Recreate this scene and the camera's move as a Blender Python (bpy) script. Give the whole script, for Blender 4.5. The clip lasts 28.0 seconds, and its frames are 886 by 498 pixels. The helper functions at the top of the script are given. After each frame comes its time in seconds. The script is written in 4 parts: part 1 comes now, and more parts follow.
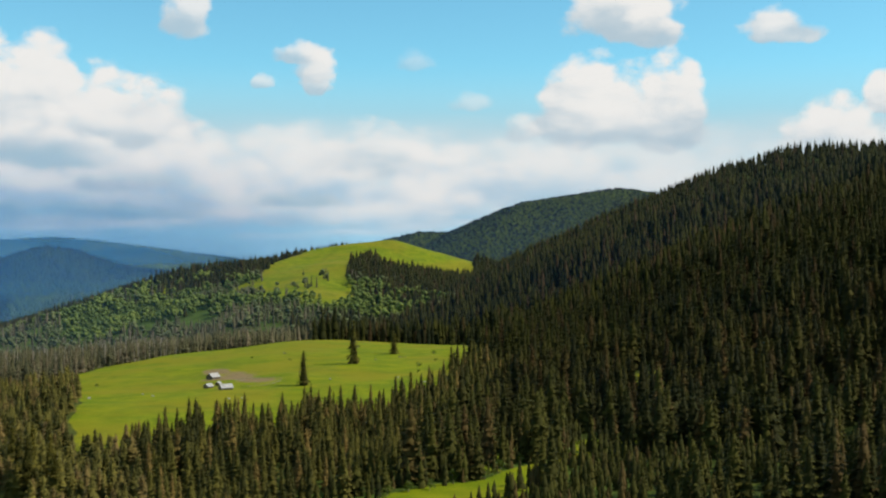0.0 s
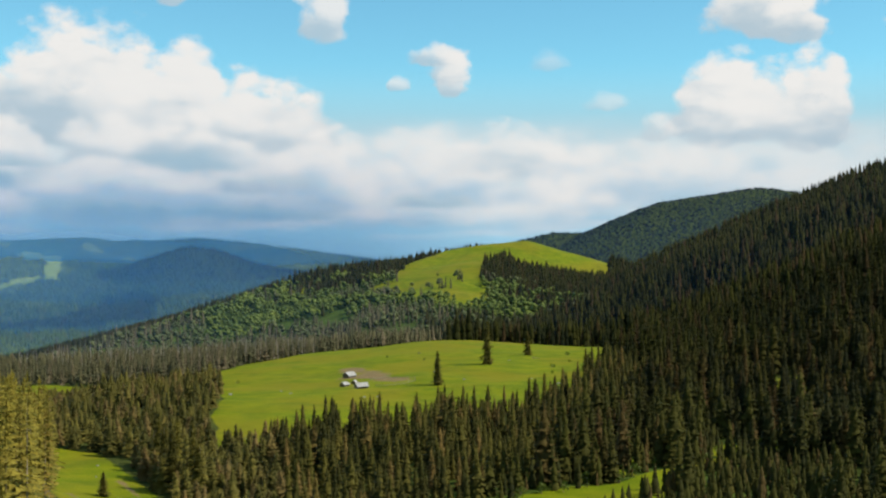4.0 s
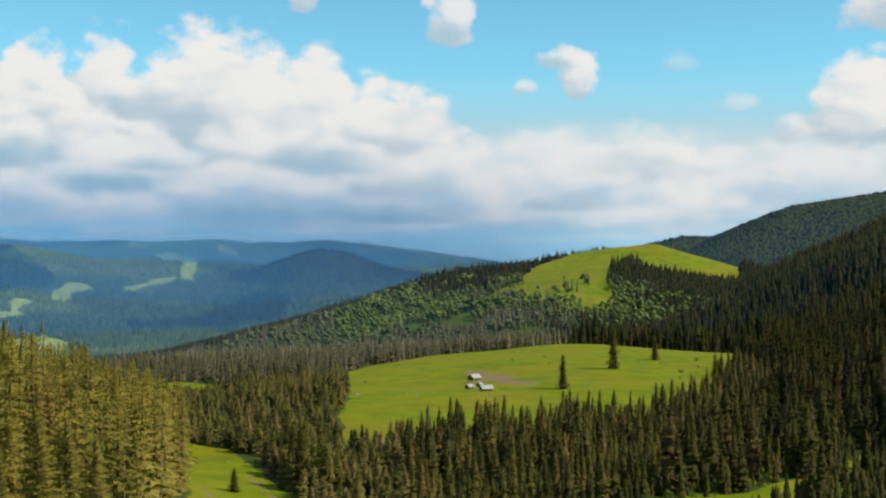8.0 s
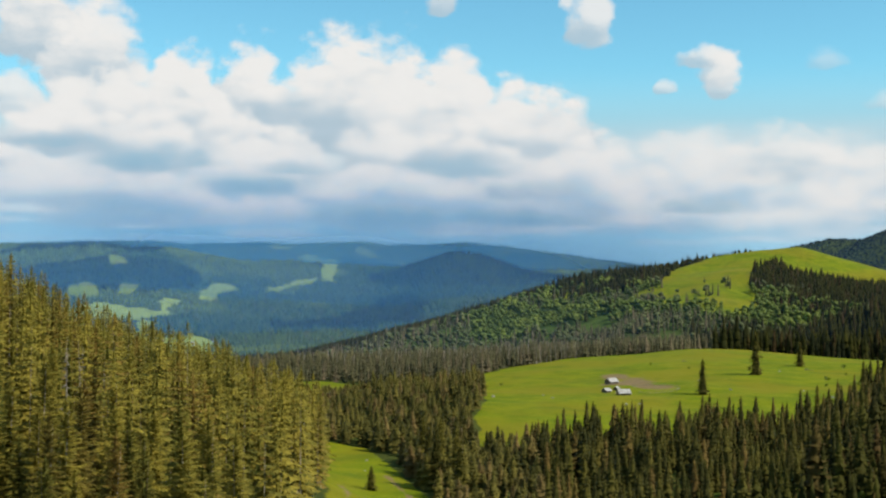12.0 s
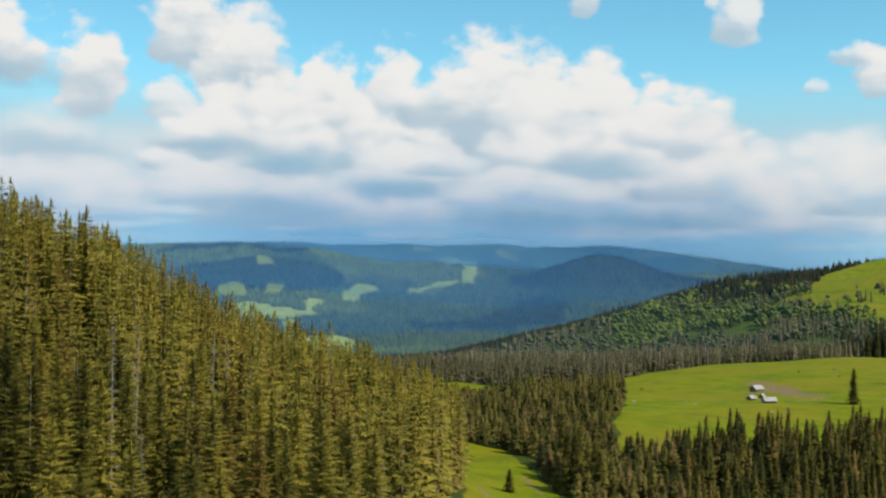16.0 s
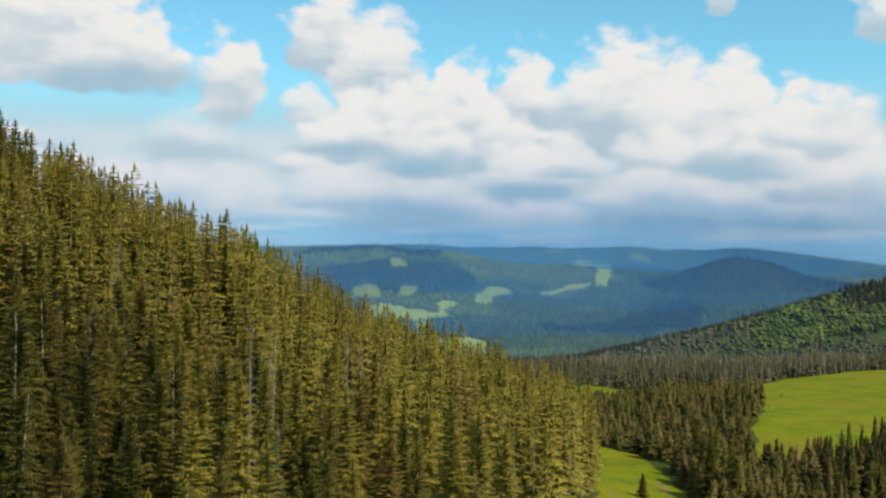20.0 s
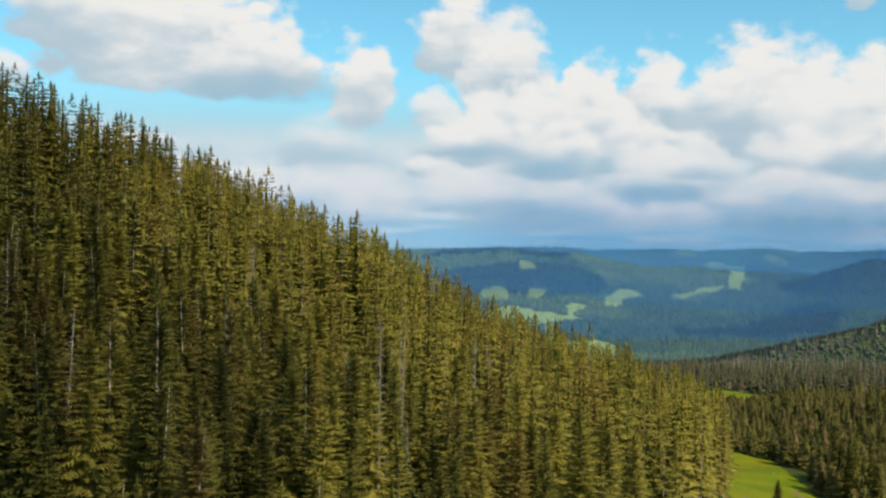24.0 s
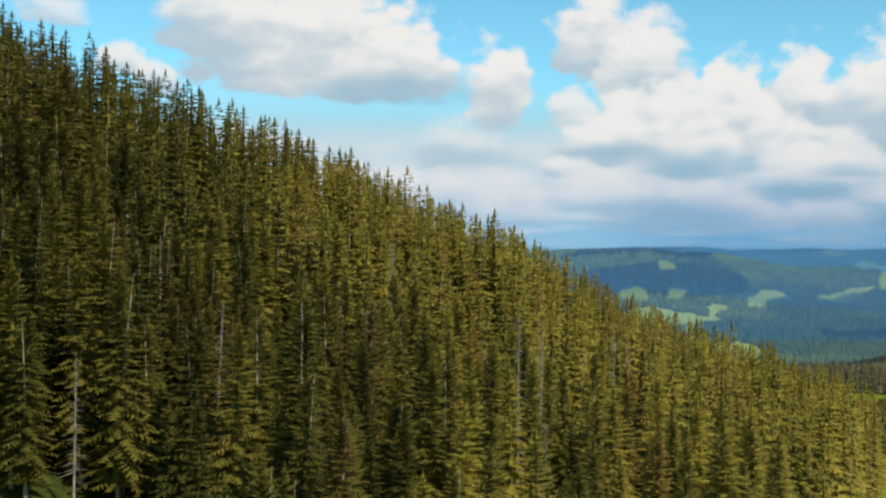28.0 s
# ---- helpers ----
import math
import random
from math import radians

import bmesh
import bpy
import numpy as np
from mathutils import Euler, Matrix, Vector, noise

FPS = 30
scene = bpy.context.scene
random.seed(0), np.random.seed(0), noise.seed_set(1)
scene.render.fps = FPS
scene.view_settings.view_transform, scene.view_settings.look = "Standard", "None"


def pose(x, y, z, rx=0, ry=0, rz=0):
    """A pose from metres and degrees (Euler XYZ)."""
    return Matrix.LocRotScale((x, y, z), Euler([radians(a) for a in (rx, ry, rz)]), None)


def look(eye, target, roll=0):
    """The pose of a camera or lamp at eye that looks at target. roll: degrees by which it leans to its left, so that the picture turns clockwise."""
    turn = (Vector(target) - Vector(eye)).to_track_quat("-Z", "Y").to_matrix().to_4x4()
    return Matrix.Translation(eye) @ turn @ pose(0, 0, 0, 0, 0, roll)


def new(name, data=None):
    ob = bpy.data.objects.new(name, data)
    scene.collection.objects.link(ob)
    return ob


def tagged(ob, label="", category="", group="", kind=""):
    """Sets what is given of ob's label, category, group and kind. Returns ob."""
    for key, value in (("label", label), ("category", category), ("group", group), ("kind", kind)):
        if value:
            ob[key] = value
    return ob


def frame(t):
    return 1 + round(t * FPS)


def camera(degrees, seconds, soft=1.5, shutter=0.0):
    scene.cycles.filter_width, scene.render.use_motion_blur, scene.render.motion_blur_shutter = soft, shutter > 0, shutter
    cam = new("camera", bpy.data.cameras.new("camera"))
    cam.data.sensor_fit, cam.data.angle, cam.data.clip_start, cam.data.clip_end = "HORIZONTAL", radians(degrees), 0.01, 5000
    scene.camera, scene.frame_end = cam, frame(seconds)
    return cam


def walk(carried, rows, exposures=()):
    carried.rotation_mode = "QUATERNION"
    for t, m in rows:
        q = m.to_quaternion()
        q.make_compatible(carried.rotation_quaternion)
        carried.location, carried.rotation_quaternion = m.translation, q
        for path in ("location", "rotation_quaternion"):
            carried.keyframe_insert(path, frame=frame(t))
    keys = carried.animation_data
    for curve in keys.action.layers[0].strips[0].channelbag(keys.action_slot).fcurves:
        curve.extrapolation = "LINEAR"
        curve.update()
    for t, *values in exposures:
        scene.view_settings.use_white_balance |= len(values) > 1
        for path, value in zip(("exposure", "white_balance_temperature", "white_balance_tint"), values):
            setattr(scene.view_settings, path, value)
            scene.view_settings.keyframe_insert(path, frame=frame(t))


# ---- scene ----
cam = camera(42.31, 28.0, soft=2.25)
PATH = [
    (0, pose(0.00, 0.00, 80.00, 90.00, 0.01, 0.00)),
    (1, pose(0.07, 0.13, 79.96, 90.01, 0.07, 1.63)),
    (2, pose(0.15, 0.25, 79.92, 90.03, 0.15, 3.24)),
    (3, pose(0.24, 0.35, 79.89, 90.04, 0.08, 4.92)),
    (3.5, pose(0.28, 0.40, 79.87, 90.04, 0.02, 5.85)),
    (5.5, pose(0.48, 0.56, 79.82, 90.09, -0.21, 9.03)),
    (6, pose(0.53, 0.60, 79.80, 90.10, -0.22, 9.85)),
    (7, pose(0.64, 0.65, 79.78, 90.13, -0.29, 11.44)),
    (8, pose(0.75, 0.70, 79.76, 90.17, -0.31, 13.02)),
    (9, pose(0.87, 0.73, 79.73, 90.19, -0.33, 14.79)),
    (10, pose(0.99, 0.76, 79.71, 90.21, -0.38, 16.47)),
    (11, pose(1.11, 0.77, 79.68, 90.23, -0.42, 18.14)),
    (12, pose(1.24, 0.77, 79.65, 90.25, -0.47, 19.87)),
    (12.5, pose(1.30, 0.76, 79.63, 90.26, -0.50, 20.78)),
    (14.5, pose(1.55, 0.72, 79.56, 90.27, -0.87, 24.39)),
    (15, pose(1.62, 0.70, 79.54, 90.27, -0.88, 25.23)),
    (16, pose(1.75, 0.66, 79.49, 90.29, -0.88, 26.90)),
    (17, pose(1.88, 0.61, 79.44, 90.30, -0.89, 28.54)),
    (18, pose(2.01, 0.54, 79.38, 90.32, -0.90, 30.20)),
    (19, pose(2.13, 0.47, 79.31, 90.33, -0.91, 31.88)),
    (20, pose(2.26, 0.39, 79.23, 90.32, -0.92, 33.53)),
    (21, pose(2.38, 0.30, 79.15, 90.32, -0.93, 35.09)),
    (21.5, pose(2.45, 0.25, 79.10, 90.32, -0.94, 35.89)),
    (23.5, pose(2.68, 0.02, 78.89, 90.34, -0.88, 39.12)),
    (24, pose(2.74, -0.04, 78.83, 90.35, -0.86, 39.95)),
    (25, pose(2.85, -0.17, 78.70, 90.36, -0.81, 41.70)),
    (26, pose(2.96, -0.31, 78.56, 90.36, -0.74, 43.51)),
    (27, pose(3.06, -0.46, 78.41, 90.35, -0.64, 45.25)),
    (28, pose(3.16, -0.62, 78.24, 90.31, -0.63, 46.81)),
]
walk(cam, PATH)

# ---- sun, sky and clouds ----
SUN_AZ, SUN_EL = 92.0, 46.0          # degrees clockwise from straight ahead, and above the horizon
sun = new("sun", bpy.data.lights.new("sun", "SUN"))
sun.data.energy, sun.data.angle, sun.data.color = 5.0, radians(0.5), (1.0, 0.93, 0.80)
sun_dir = Vector((math.sin(radians(SUN_AZ)) * math.cos(radians(SUN_EL)), math.cos(radians(SUN_AZ)) * math.cos(radians(SUN_EL)), math.sin(radians(SUN_EL))))
sun.matrix_world = look(sun_dir * 900, (0, 0, 0))

# cloud heaps: bearing of the middle, height of the base, half width and rise, in degrees, and how veiled
EAST_CLOUDS = [(-7.2, 6.1, 3.17, 3.94, 0), (-11.1, 5.91, 2.6, 3.95, 0), (-9.0, 5.79, 3.96, 2.25, 0.3), (-12.2, 6.18, 0.96, 3.15, 0.1), (-9.0, 10.9, 3.25, 2.76, 0), (-10.4, 10.36, 1.7, 1.91, 0.1), (-16.3, 10.19, 1.87, 1.5, 0.1), (-18.8, 4.37, 2.55, 3.22, 0), (-21.3, 6.75, 1.27, 1.79, 0), (-3.9, 5.64, 1.13, 1.39, 0.5), (-1.4, 7.2, 1.13, 0.69, 0.9), (1.4, 9.07, 1.27, 0.99, 1.0), (6.1, 8.22, 1.13, 1.87, 0.2), (7.2, 9.31, 1.56, 0.98, 0.3), (6.5, 8.71, 1.36, 1.54, 0.3), (12.7, 10.86, 1.24, 2.81, 0.2), (8.9, 8.03, 0.57, 0.66, 0.5), (20.2, 12.06, 0.96, 1.18, 0.3)]
BAND_CLOUDS = [(7.9, 2.99, 4.24, 3.63, 0.3), (3.2, 3.99, 3.68, 2.58, 0.3), (-0.5, 2.72, 4.24, 2.95, 0.3), (-5.0, 2.7, 4.81, 3.07, 0.5), (-9.4, 3.07, 3.68, 2.76, 0.8), (5.4, 2.58, 4.24, 1.83, 0.4), (9.1, 1.59, 3.11, 1.54, 0.5), (4.3, 1.17, 3.39, 1.55, 0.6), (-0.2, 1.59, 3.11, 1.83, 0.5), (16.4, 1.2, 3.96, 0.71, 0.6), (20.3, 1.13, 3.11, 0.54, 0.8), (17.2, 1.22, 4.81, 0.57, 0.7), (7.9, 1.55, 3.96, 1.4, 0.5), (2.2, 1.56, 3.68, 2.87, 0.3)]
MAIN_CLOUDS = [(12.5, 2.69, 1.7, 3.04, 0.1), (36.9, 6.69, 2.83, 6.43, 0.1), (32.9, 5.8, 2.4, 4.57, 0), (34.7, 6.26, 4.24, 2.64, 0.2), (29.4, 5.64, 2.4, 5.24, 0), (25.3, 6.3, 2.69, 5.4, 0), (22.8, 5.52, 3.39, 5.94, 0), (19.4, 5.29, 2.55, 5.54, 0), (21.4, 5.12, 4.24, 4.57, 0.1), (16.3, 5.04, 2.69, 4.23, 0), (14.1, 4.77, 2.55, 3.96, 0), (27.3, 6.8, 3.11, 2.18, 0.1), (31.3, 5.59, 2.55, 2.43, 0.1), (34.6, 4.27, 3.11, 3.06, 0.1), (38.2, 5.19, 2.55, 2.47, 0.1), (29.9, 3.17, 3.39, 2.87, 0.1), (27.5, 4.04, 2.55, 2.48, 0.2), (22.8, 4.4, 3.11, 2.51, 0.2), (18.9, 4.12, 3.11, 2.72, 0.1)]
LOWER_CLOUDS = [(12.4, 2.8, 4.24, 3.5, 0.2), (16.3, 3.35, 3.68, 2.11, 0.2), (23.6, 3.13, 2.55, 1.68, 0.2), (20.3, 2.41, 3.39, 1.97, 0.3), (26.1, 2.68, 2.55, 1.11, 0.3), (37.2, 3.26, 2.26, 1.71, 0.3), (33.3, 2.01, 4.24, 1.49, 0.3), (28.3, 1.82, 2.83, 1.24, 0.4), (22.8, 1.38, 3.96, 1.29, 0.3), (15.2, 1.55, 3.68, 1.38, 0.3), (34.4, 1.32, 3.96, 0.67, 0.5), (11.5, 1.26, 3.39, 0.99, 0.5)]
WEST_CLOUDS = [(53.3, 8.96, 7.49, 5.06, 0), (49.4, 8.46, 3.96, 3.01, 0), (58.0, 10.33, 3.68, 3.43, 0.1), (65.8, 10.92, 1.84, 1.48, 0.4), (62.6, 8.8, 1.41, 1.47, 0.1), (61.0, 8.04, 1.19, 1.46, 0.2), (44.1, 7.28, 1.87, 3.94, 0), (39.0, 9.78, 3.11, 3.65, 0), (37.0, 8.53, 2.26, 2.45, 0.1), (46.3, 4.74, 2.26, 2.38, 0.8), (45.4, 4.67, 3.11, 2.31, 0.9), (40.5, 6.76, 1.56, 1.79, 0.2), (33.2, 6.25, 2.4, 3.83, 0), (36.9, 5.62, 3.96, 3.19, 0.1), (32.7, 5.7, 3.39, 2.79, 0.1), (29.3, 6.03, 2.26, 4.65, 0)]
WEST_LOW_CLOUDS = [(38.6, 5.24, 3.11, 1.86, 0.2), (34.9, 4.12, 3.39, 3.08, 0.1), (30.7, 5.17, 2.55, 2.24, 0.1), (40.5, 4.13, 1.7, 1.06, 0.1), (50.6, 2.59, 5.37, 2.53, 0.3), (44.6, 2.63, 4.81, 2.14, 0.3), (39.3, 2.7, 3.39, 1.87, 0.3), (29.5, 2.94, 3.11, 1.83, 0.2), (34.3, 2.44, 3.39, 1.69, 0.3), (43.7, 1.69, 3.11, 1.38, 0.5), (37.1, 1.46, 3.39, 1.49, 0.5), (29.5, 1.58, 3.11, 1.02, 0.4), (49.4, 3.01, 4.52, 1.77, 0.3), (55.2, 4.99, 3.39, 0.88, 0.5)]
# grey-blue undersides that show between the heaps: bearing, height, half width and depth
SHADED_BASES = [(33.9, 4.37, 2.69, 0.99), (29.1, 3.24, 2.4, 0.79), (18.9, 4.12, 2.4, 0.96), (22.8, 1.6, 3.54, 0.85), (15.5, 1.66, 2.97, 0.79), (35.4, 1.49, 3.68, 0.96), (27.6, 4.09, 1.56, 0.51), (49.4, 7.79, 3.54, 1.19), (34.6, 4.15, 2.26, 0.9), (29.5, 2.99, 2.12, 0.74), (23.6, 1.61, 3.25, 0.9), (15.0, 1.74, 3.11, 0.85), (38.7, 5.15, 1.41, 0.51), (7.3, 2.19, 1.98, 0.62), (20.0, 1.35, 3.96, 0.74), (37.1, 2.19, 2.83, 0.68)]


class Nodes:
    """Short-hand for building a node tree."""
    def __init__(self, tree):
        self.tree = tree
        tree.nodes.clear()

    def add(self, kind, *inputs, **settings):
        n = self.tree.nodes.new(kind)
        for key, value in settings.items():
            setattr(n, key, value)
        for k, v in enumerate(inputs):
            self.put(n.inputs[k], v)
        return n

    def put(self, socket, v):
        if v is None:
            return
        if isinstance(v, bpy.types.NodeSocket):
            self.tree.links.new(v, socket)
        else:
            socket.default_value = v

    def math(self, op, a, b=None, c=None, clamp=False):
        return self.add("ShaderNodeMath", a, b, c, operation=op, use_clamp=clamp).outputs[0]

    def vec(self, op, a, b=None):
        n = self.add("ShaderNodeVectorMath", a, b, operation=op)
        return n.outputs["Value"] if op in ("LENGTH", "DOT_PRODUCT", "DISTANCE") else n.outputs[0]

    def noise(self, vector, scale, detail=4.0, rough=0.55, distort=0.0):
        n = self.add("ShaderNodeTexNoise", noise_dimensions="3D")
        for key, v in (("Vector", vector), ("Scale", scale), ("Detail", detail), ("Roughness", rough), ("Distortion", distort)):
            self.put(n.inputs[key], v)
        return n.outputs[0]

    def ramp(self, x, lo, hi, out_lo=0.0, out_hi=1.0):
        n = self.add("ShaderNodeMapRange", x, lo, hi, out_lo, out_hi, interpolation_type="SMOOTHSTEP")
        return n.outputs[0]

    def mix(self, f, a, b, blend="MIX"):
        n = self.add("ShaderNodeMix", data_type="RGBA", blend_type=blend)
        self.put(n.inputs[0], f), self.put(n.inputs[6], a), self.put(n.inputs[7], b)
        return n.outputs[2]


def heap_group():
    """One cloud laid over the sky: a round top, a flat base, grey below and white where the sun falls on it."""
    g = bpy.data.node_groups.new("cloud_heap", "ShaderNodeTree")
    for name, kind in (("Across", "Float"), ("Up", "Float"), ("Sky", "Color"), ("Fluff", "Float"), ("Grey", "Float"), ("Wide", "Float"), ("Aside", "Float"), ("Tall", "Float"), ("Below", "Float"), ("Edge", "Float"), ("Full", "Float"), ("Most", "Float"), ("Base", "Color")):
        g.interface.new_socket(name, in_out="INPUT", socket_type="NodeSocket" + kind)
    g.interface.new_socket("Sky", in_out="OUTPUT", socket_type="NodeSocketColor")
    n = Nodes(g)
    across, up, sky, fluff, grey, wide, aside, tall, below, edge, full, most, base = n.add("NodeGroupInput").outputs[:13]
    u, v = n.math("MULTIPLY_ADD", across, wide, aside), n.math("MULTIPLY_ADD", up, tall, below)
    under = n.math("MAXIMUM", v, n.math("MULTIPLY", v, -3.2))
    body = n.math("MULTIPLY_ADD", u, u, n.math("MULTIPLY", under, under))
    cover = n.ramp(n.math("SUBTRACT", n.math("ADD", fluff, 0.92), body), edge, full, 0.0, most)
    lit = n.math("ADD", n.math("MULTIPLY_ADD", u, -0.12, v), grey)
    tone = n.ramp(lit, -0.32, 0.56)
    n.add("NodeGroupOutput", n.mix(cover, sky, n.mix(tone, base, (0.86, 0.85, 0.825, 1))))
    return g


def make_sky():
    """Blue summer sky with heaps of cumulus one behind another: lit tops, flat grey-blue bases."""
    w = bpy.data.worlds.new("sky")
    scene.world = w
    w.use_nodes = True
    n = Nodes(w.node_tree)
    air = n.add("ShaderNodeTexSky", sky_type="NISHITA", sun_disc=False, sun_elevation=radians(SUN_EL), sun_rotation=radians(SUN_AZ), altitude=1000, air_density=1.0, dust_density=0.6, ozone_density=1.6)
    blue = n.mix(1.0, air.outputs[0], (0.098, 0.170, 0.160, 1), "MULTIPLY")
    d = n.add("ShaderNodeTexCoord").outputs["Generated"]
    xyz = n.add("ShaderNodeSeparateXYZ", n.vec("NORMALIZE", d))
    deg = 180 / math.pi
    az = n.math("MULTIPLY", n.math("ARCTAN2", n.math("MULTIPLY", xyz.outputs[0], -1.0), xyz.outputs[1]), deg)
    el = n.math("MULTIPLY", n.math("ARCSINE", xyz.outputs[2]), deg)
    place = n.add("ShaderNodeCombineXYZ", az, el, 0.0).outputs[0]
    # big lobes and small curls bend the outlines
    lobes = n.add("ShaderNodeTexNoise", noise_dimensions="3D")
    n.put(lobes.inputs["Vector"], place), n.put(lobes.inputs["Scale"], 0.45), n.put(lobes.inputs["Detail"], 4.0), n.put(lobes.inputs["Roughness"], 0.55)
    bent = n.add("ShaderNodeSeparateXYZ", n.vec("ADD", place, n.vec("MULTIPLY", n.vec("SUBTRACT", lobes.outputs["Color"], (0.5, 0.5, 0.5)), (2.2, 0.9, 0))))
    fluff = n.math("MULTIPLY", n.math("SUBTRACT", n.noise(n.vec("MULTIPLY", place, (0.8, 1.1, 1)), 1.0, 4.0, 0.55), 0.5), 1.0)
    puff = n.add("ShaderNodeTexVoronoi", feature="SMOOTH_F1")
    n.put(puff.inputs["Vector"], n.vec("MULTIPLY", place, (0.75, 1.25, 0))), n.put(puff.inputs["Scale"], 1.0), n.put(puff.inputs["Smoothness"], 0.35)
    round_tops = n.math("SUBTRACT", 0.42, puff.outputs["Distance"])
    fluff = n.math("ADD", fluff, n.math("MULTIPLY", round_tops, 0.55))
    grain = n.noise(n.vec("MULTIPLY", place, (0.21, 0.52, 1)), 1.0, 6.0, 0.52)
    grey = n.math("ADD", n.math("MULTIPLY", n.math("SUBTRACT", grain, 0.5), 1.7), n.math("MULTIPLY", n.math("SUBTRACT", fluff, 0.05), 0.38))
    # air towards the horizon, thin streaks and a bright veil low down
    far_air = n.mix(n.ramp(el, 9.5, 5.0), blue, (0.40, 0.63, 0.73, 1))
    far_air = n.mix(n.ramp(el, 3.8, 0.5), far_air, (0.37, 0.66, 0.84, 1))
    streak = n.noise(n.vec("MULTIPLY", place, (0.12, 1.3, 1)), 1.0, 4.0, 0.5)
    low_band = n.math("MULTIPLY", n.ramp(el, 0.3, 1.1), n.ramp(el, 3.6, 2.2))
    far_air = n.mix(n.math("MULTIPLY", n.ramp(streak, 0.44, 0.60, 0.0, 0.75), low_band), far_air, (0.74, 0.82, 0.85, 1))
    veil = n.math("MULTIPLY", n.math("MULTIPLY", n.ramp(el, 1.4, 3.0), n.ramp(el, 7.0, 4.8)), n.ramp(grain, 0.30, 0.62, 0.35, 0.92))
    sky = n.mix(veil, far_air, (0.74, 0.79, 0.80, 1))
    # broken cover elsewhere in the sky
    wide = n.noise(n.vec("MULTIPLY", place, (0.05, 0.16, 1)), 1.0, 4.0)
    outside = n.math("MAXIMUM", n.ramp(el, 15.0, 20.0), n.math("MAXIMUM", n.ramp(az, 70.0, 84.0), n.ramp(az, -22.0, -34.0)))
    sky = n.mix(n.math("MULTIPLY", outside, n.math("MULTIPLY", n.ramp(wide, 0.50, 0.60), n.ramp(el, 0.5, 3.0))), sky, n.mix(n.ramp(grain, 0.4, 0.62), (0.84, 0.83, 0.80, 1), (0.43, 0.59, 0.70, 1)))
    heaps = sorted((*EAST_CLOUDS, *BAND_CLOUDS, *MAIN_CLOUDS, *LOWER_CLOUDS, *WEST_CLOUDS, *WEST_LOW_CLOUDS), key=lambda h: -h[1] - h[3])
    one_heap = heap_group()
    for a, e, half, rise, veiled in heaps:          # the high tops first, the lower ones in front of them
        g = n.add("ShaderNodeGroup", bent.outputs[0], bent.outputs[1], sky, fluff, grey, 1 / half, -a / half, 1 / rise, -e / rise, -0.10 - 0.3 * veiled, 0.42 + 0.5 * veiled, 1.0 - 0.62 * veiled, (0.46, 0.58, 0.66, 1) if e > 3.2 else (0.45, 0.61, 0.73, 1), node_tree=one_heap)
        sky = g.outputs[0]
    for a, e, half, rise in SHADED_BASES:
        sky = n.add("ShaderNodeGroup", bent.outputs[0], bent.outputs[1], sky, fluff, -2.0, 0.7 / half, -0.7 * a / half, 0.8 / rise, -0.8 * e / rise, -0.3, 1.35, 0.85, (0.32, 0.51, 0.63, 1), node_tree=one_heap).outputs[0]
    # the far clouds sink into the bluish air above the mountains
    sky = n.mix(n.ramp(el, 2.2, 0.3, 0.0, 0.65), sky, far_air)
    bg = n.add("ShaderNodeBackground", sky, 1.0)
    n.tree.links.new(bg.outputs[0], n.add("ShaderNodeOutputWorld").inputs[0])


make_sky()


# ---- materials ----
def material(name):
    m = bpy.data.materials.new(name)
    m.use_nodes = True
    return m, Nodes(m.node_tree)


def finish(n, shader):
    n.tree.links.new(shader, n.add("ShaderNodeOutputMaterial").inputs[0])


def principled(n, colour, rough, normal=None, **more):
    p = n.add("ShaderNodeBsdfPrincipled")
    n.put(p.inputs["Base Color"], colour), n.put(p.inputs["Roughness"], rough), n.put(p.inputs["Normal"], normal)
    for key, v in more.items():
        n.put(p.inputs[key.replace("_", " ")], v)
    return p.outputs[0]


def bump(n, height, strength, distance):
    b = n.add("ShaderNodeBump")
    n.put(b.inputs["Height"], height), n.put(b.inputs["Strength"], strength), n.put(b.inputs["Distance"], distance)
    return b.outputs[0]


def needle_material(name, dark, light, dry, dry_share):
    """Conifer needles: every tree a little different, brown and dry in places."""
    m, n = material(name)
    where = n.add("ShaderNodeTexCoord").outputs["Object"]
    tone = n.add("ShaderNodeAttribute", attribute_name="tone").outputs["Fac"]
    one = n.add("ShaderNodeObjectInfo").outputs["Random"]
    tone = n.math("FRACT", n.math("ADD", tone, one))
    sprig = n.add("ShaderNodeNewGeometry").outputs["Random Per Island"]
    speck = n.math("ADD", n.math("MULTIPLY", n.noise(where, 1.3, 3.0), 0.5), n.math("MULTIPLY", n.noise(where, 7.0, 2.0), 0.5))
    mixv = n.math("ADD", n.math("MULTIPLY", tone, 0.6), n.math("ADD", n.math("MULTIPLY", sprig, 0.35), n.math("MULTIPLY", n.math("SUBTRACT", speck, 0.5), 1.0)))
    colour = n.mix(n.ramp(mixv, 0.1, 0.9), dark, light)
    patch = n.noise(where, 0.0035, 3.0)
    colour = n.mix(n.ramp(patch, 0.40, 0.66, 0.0, 0.45), colour, light)
    dryness = n.math("MULTIPLY", n.ramp(n.math("FRACT", n.math("MULTIPLY", tone, 7.31)), 1.0 - dry_share, 1.0), n.ramp(speck, 0.3, 0.6))
    colour = n.mix(dryness, colour, dry)
    d = principled(n, colour, 0.8, Specular_IOR_Level=0.1)
    t = n.add("ShaderNodeBsdfTranslucent", colour).outputs[0]
    finish(n, n.add("ShaderNodeMixShader", 0.22, d, t).outputs[0])
    return m


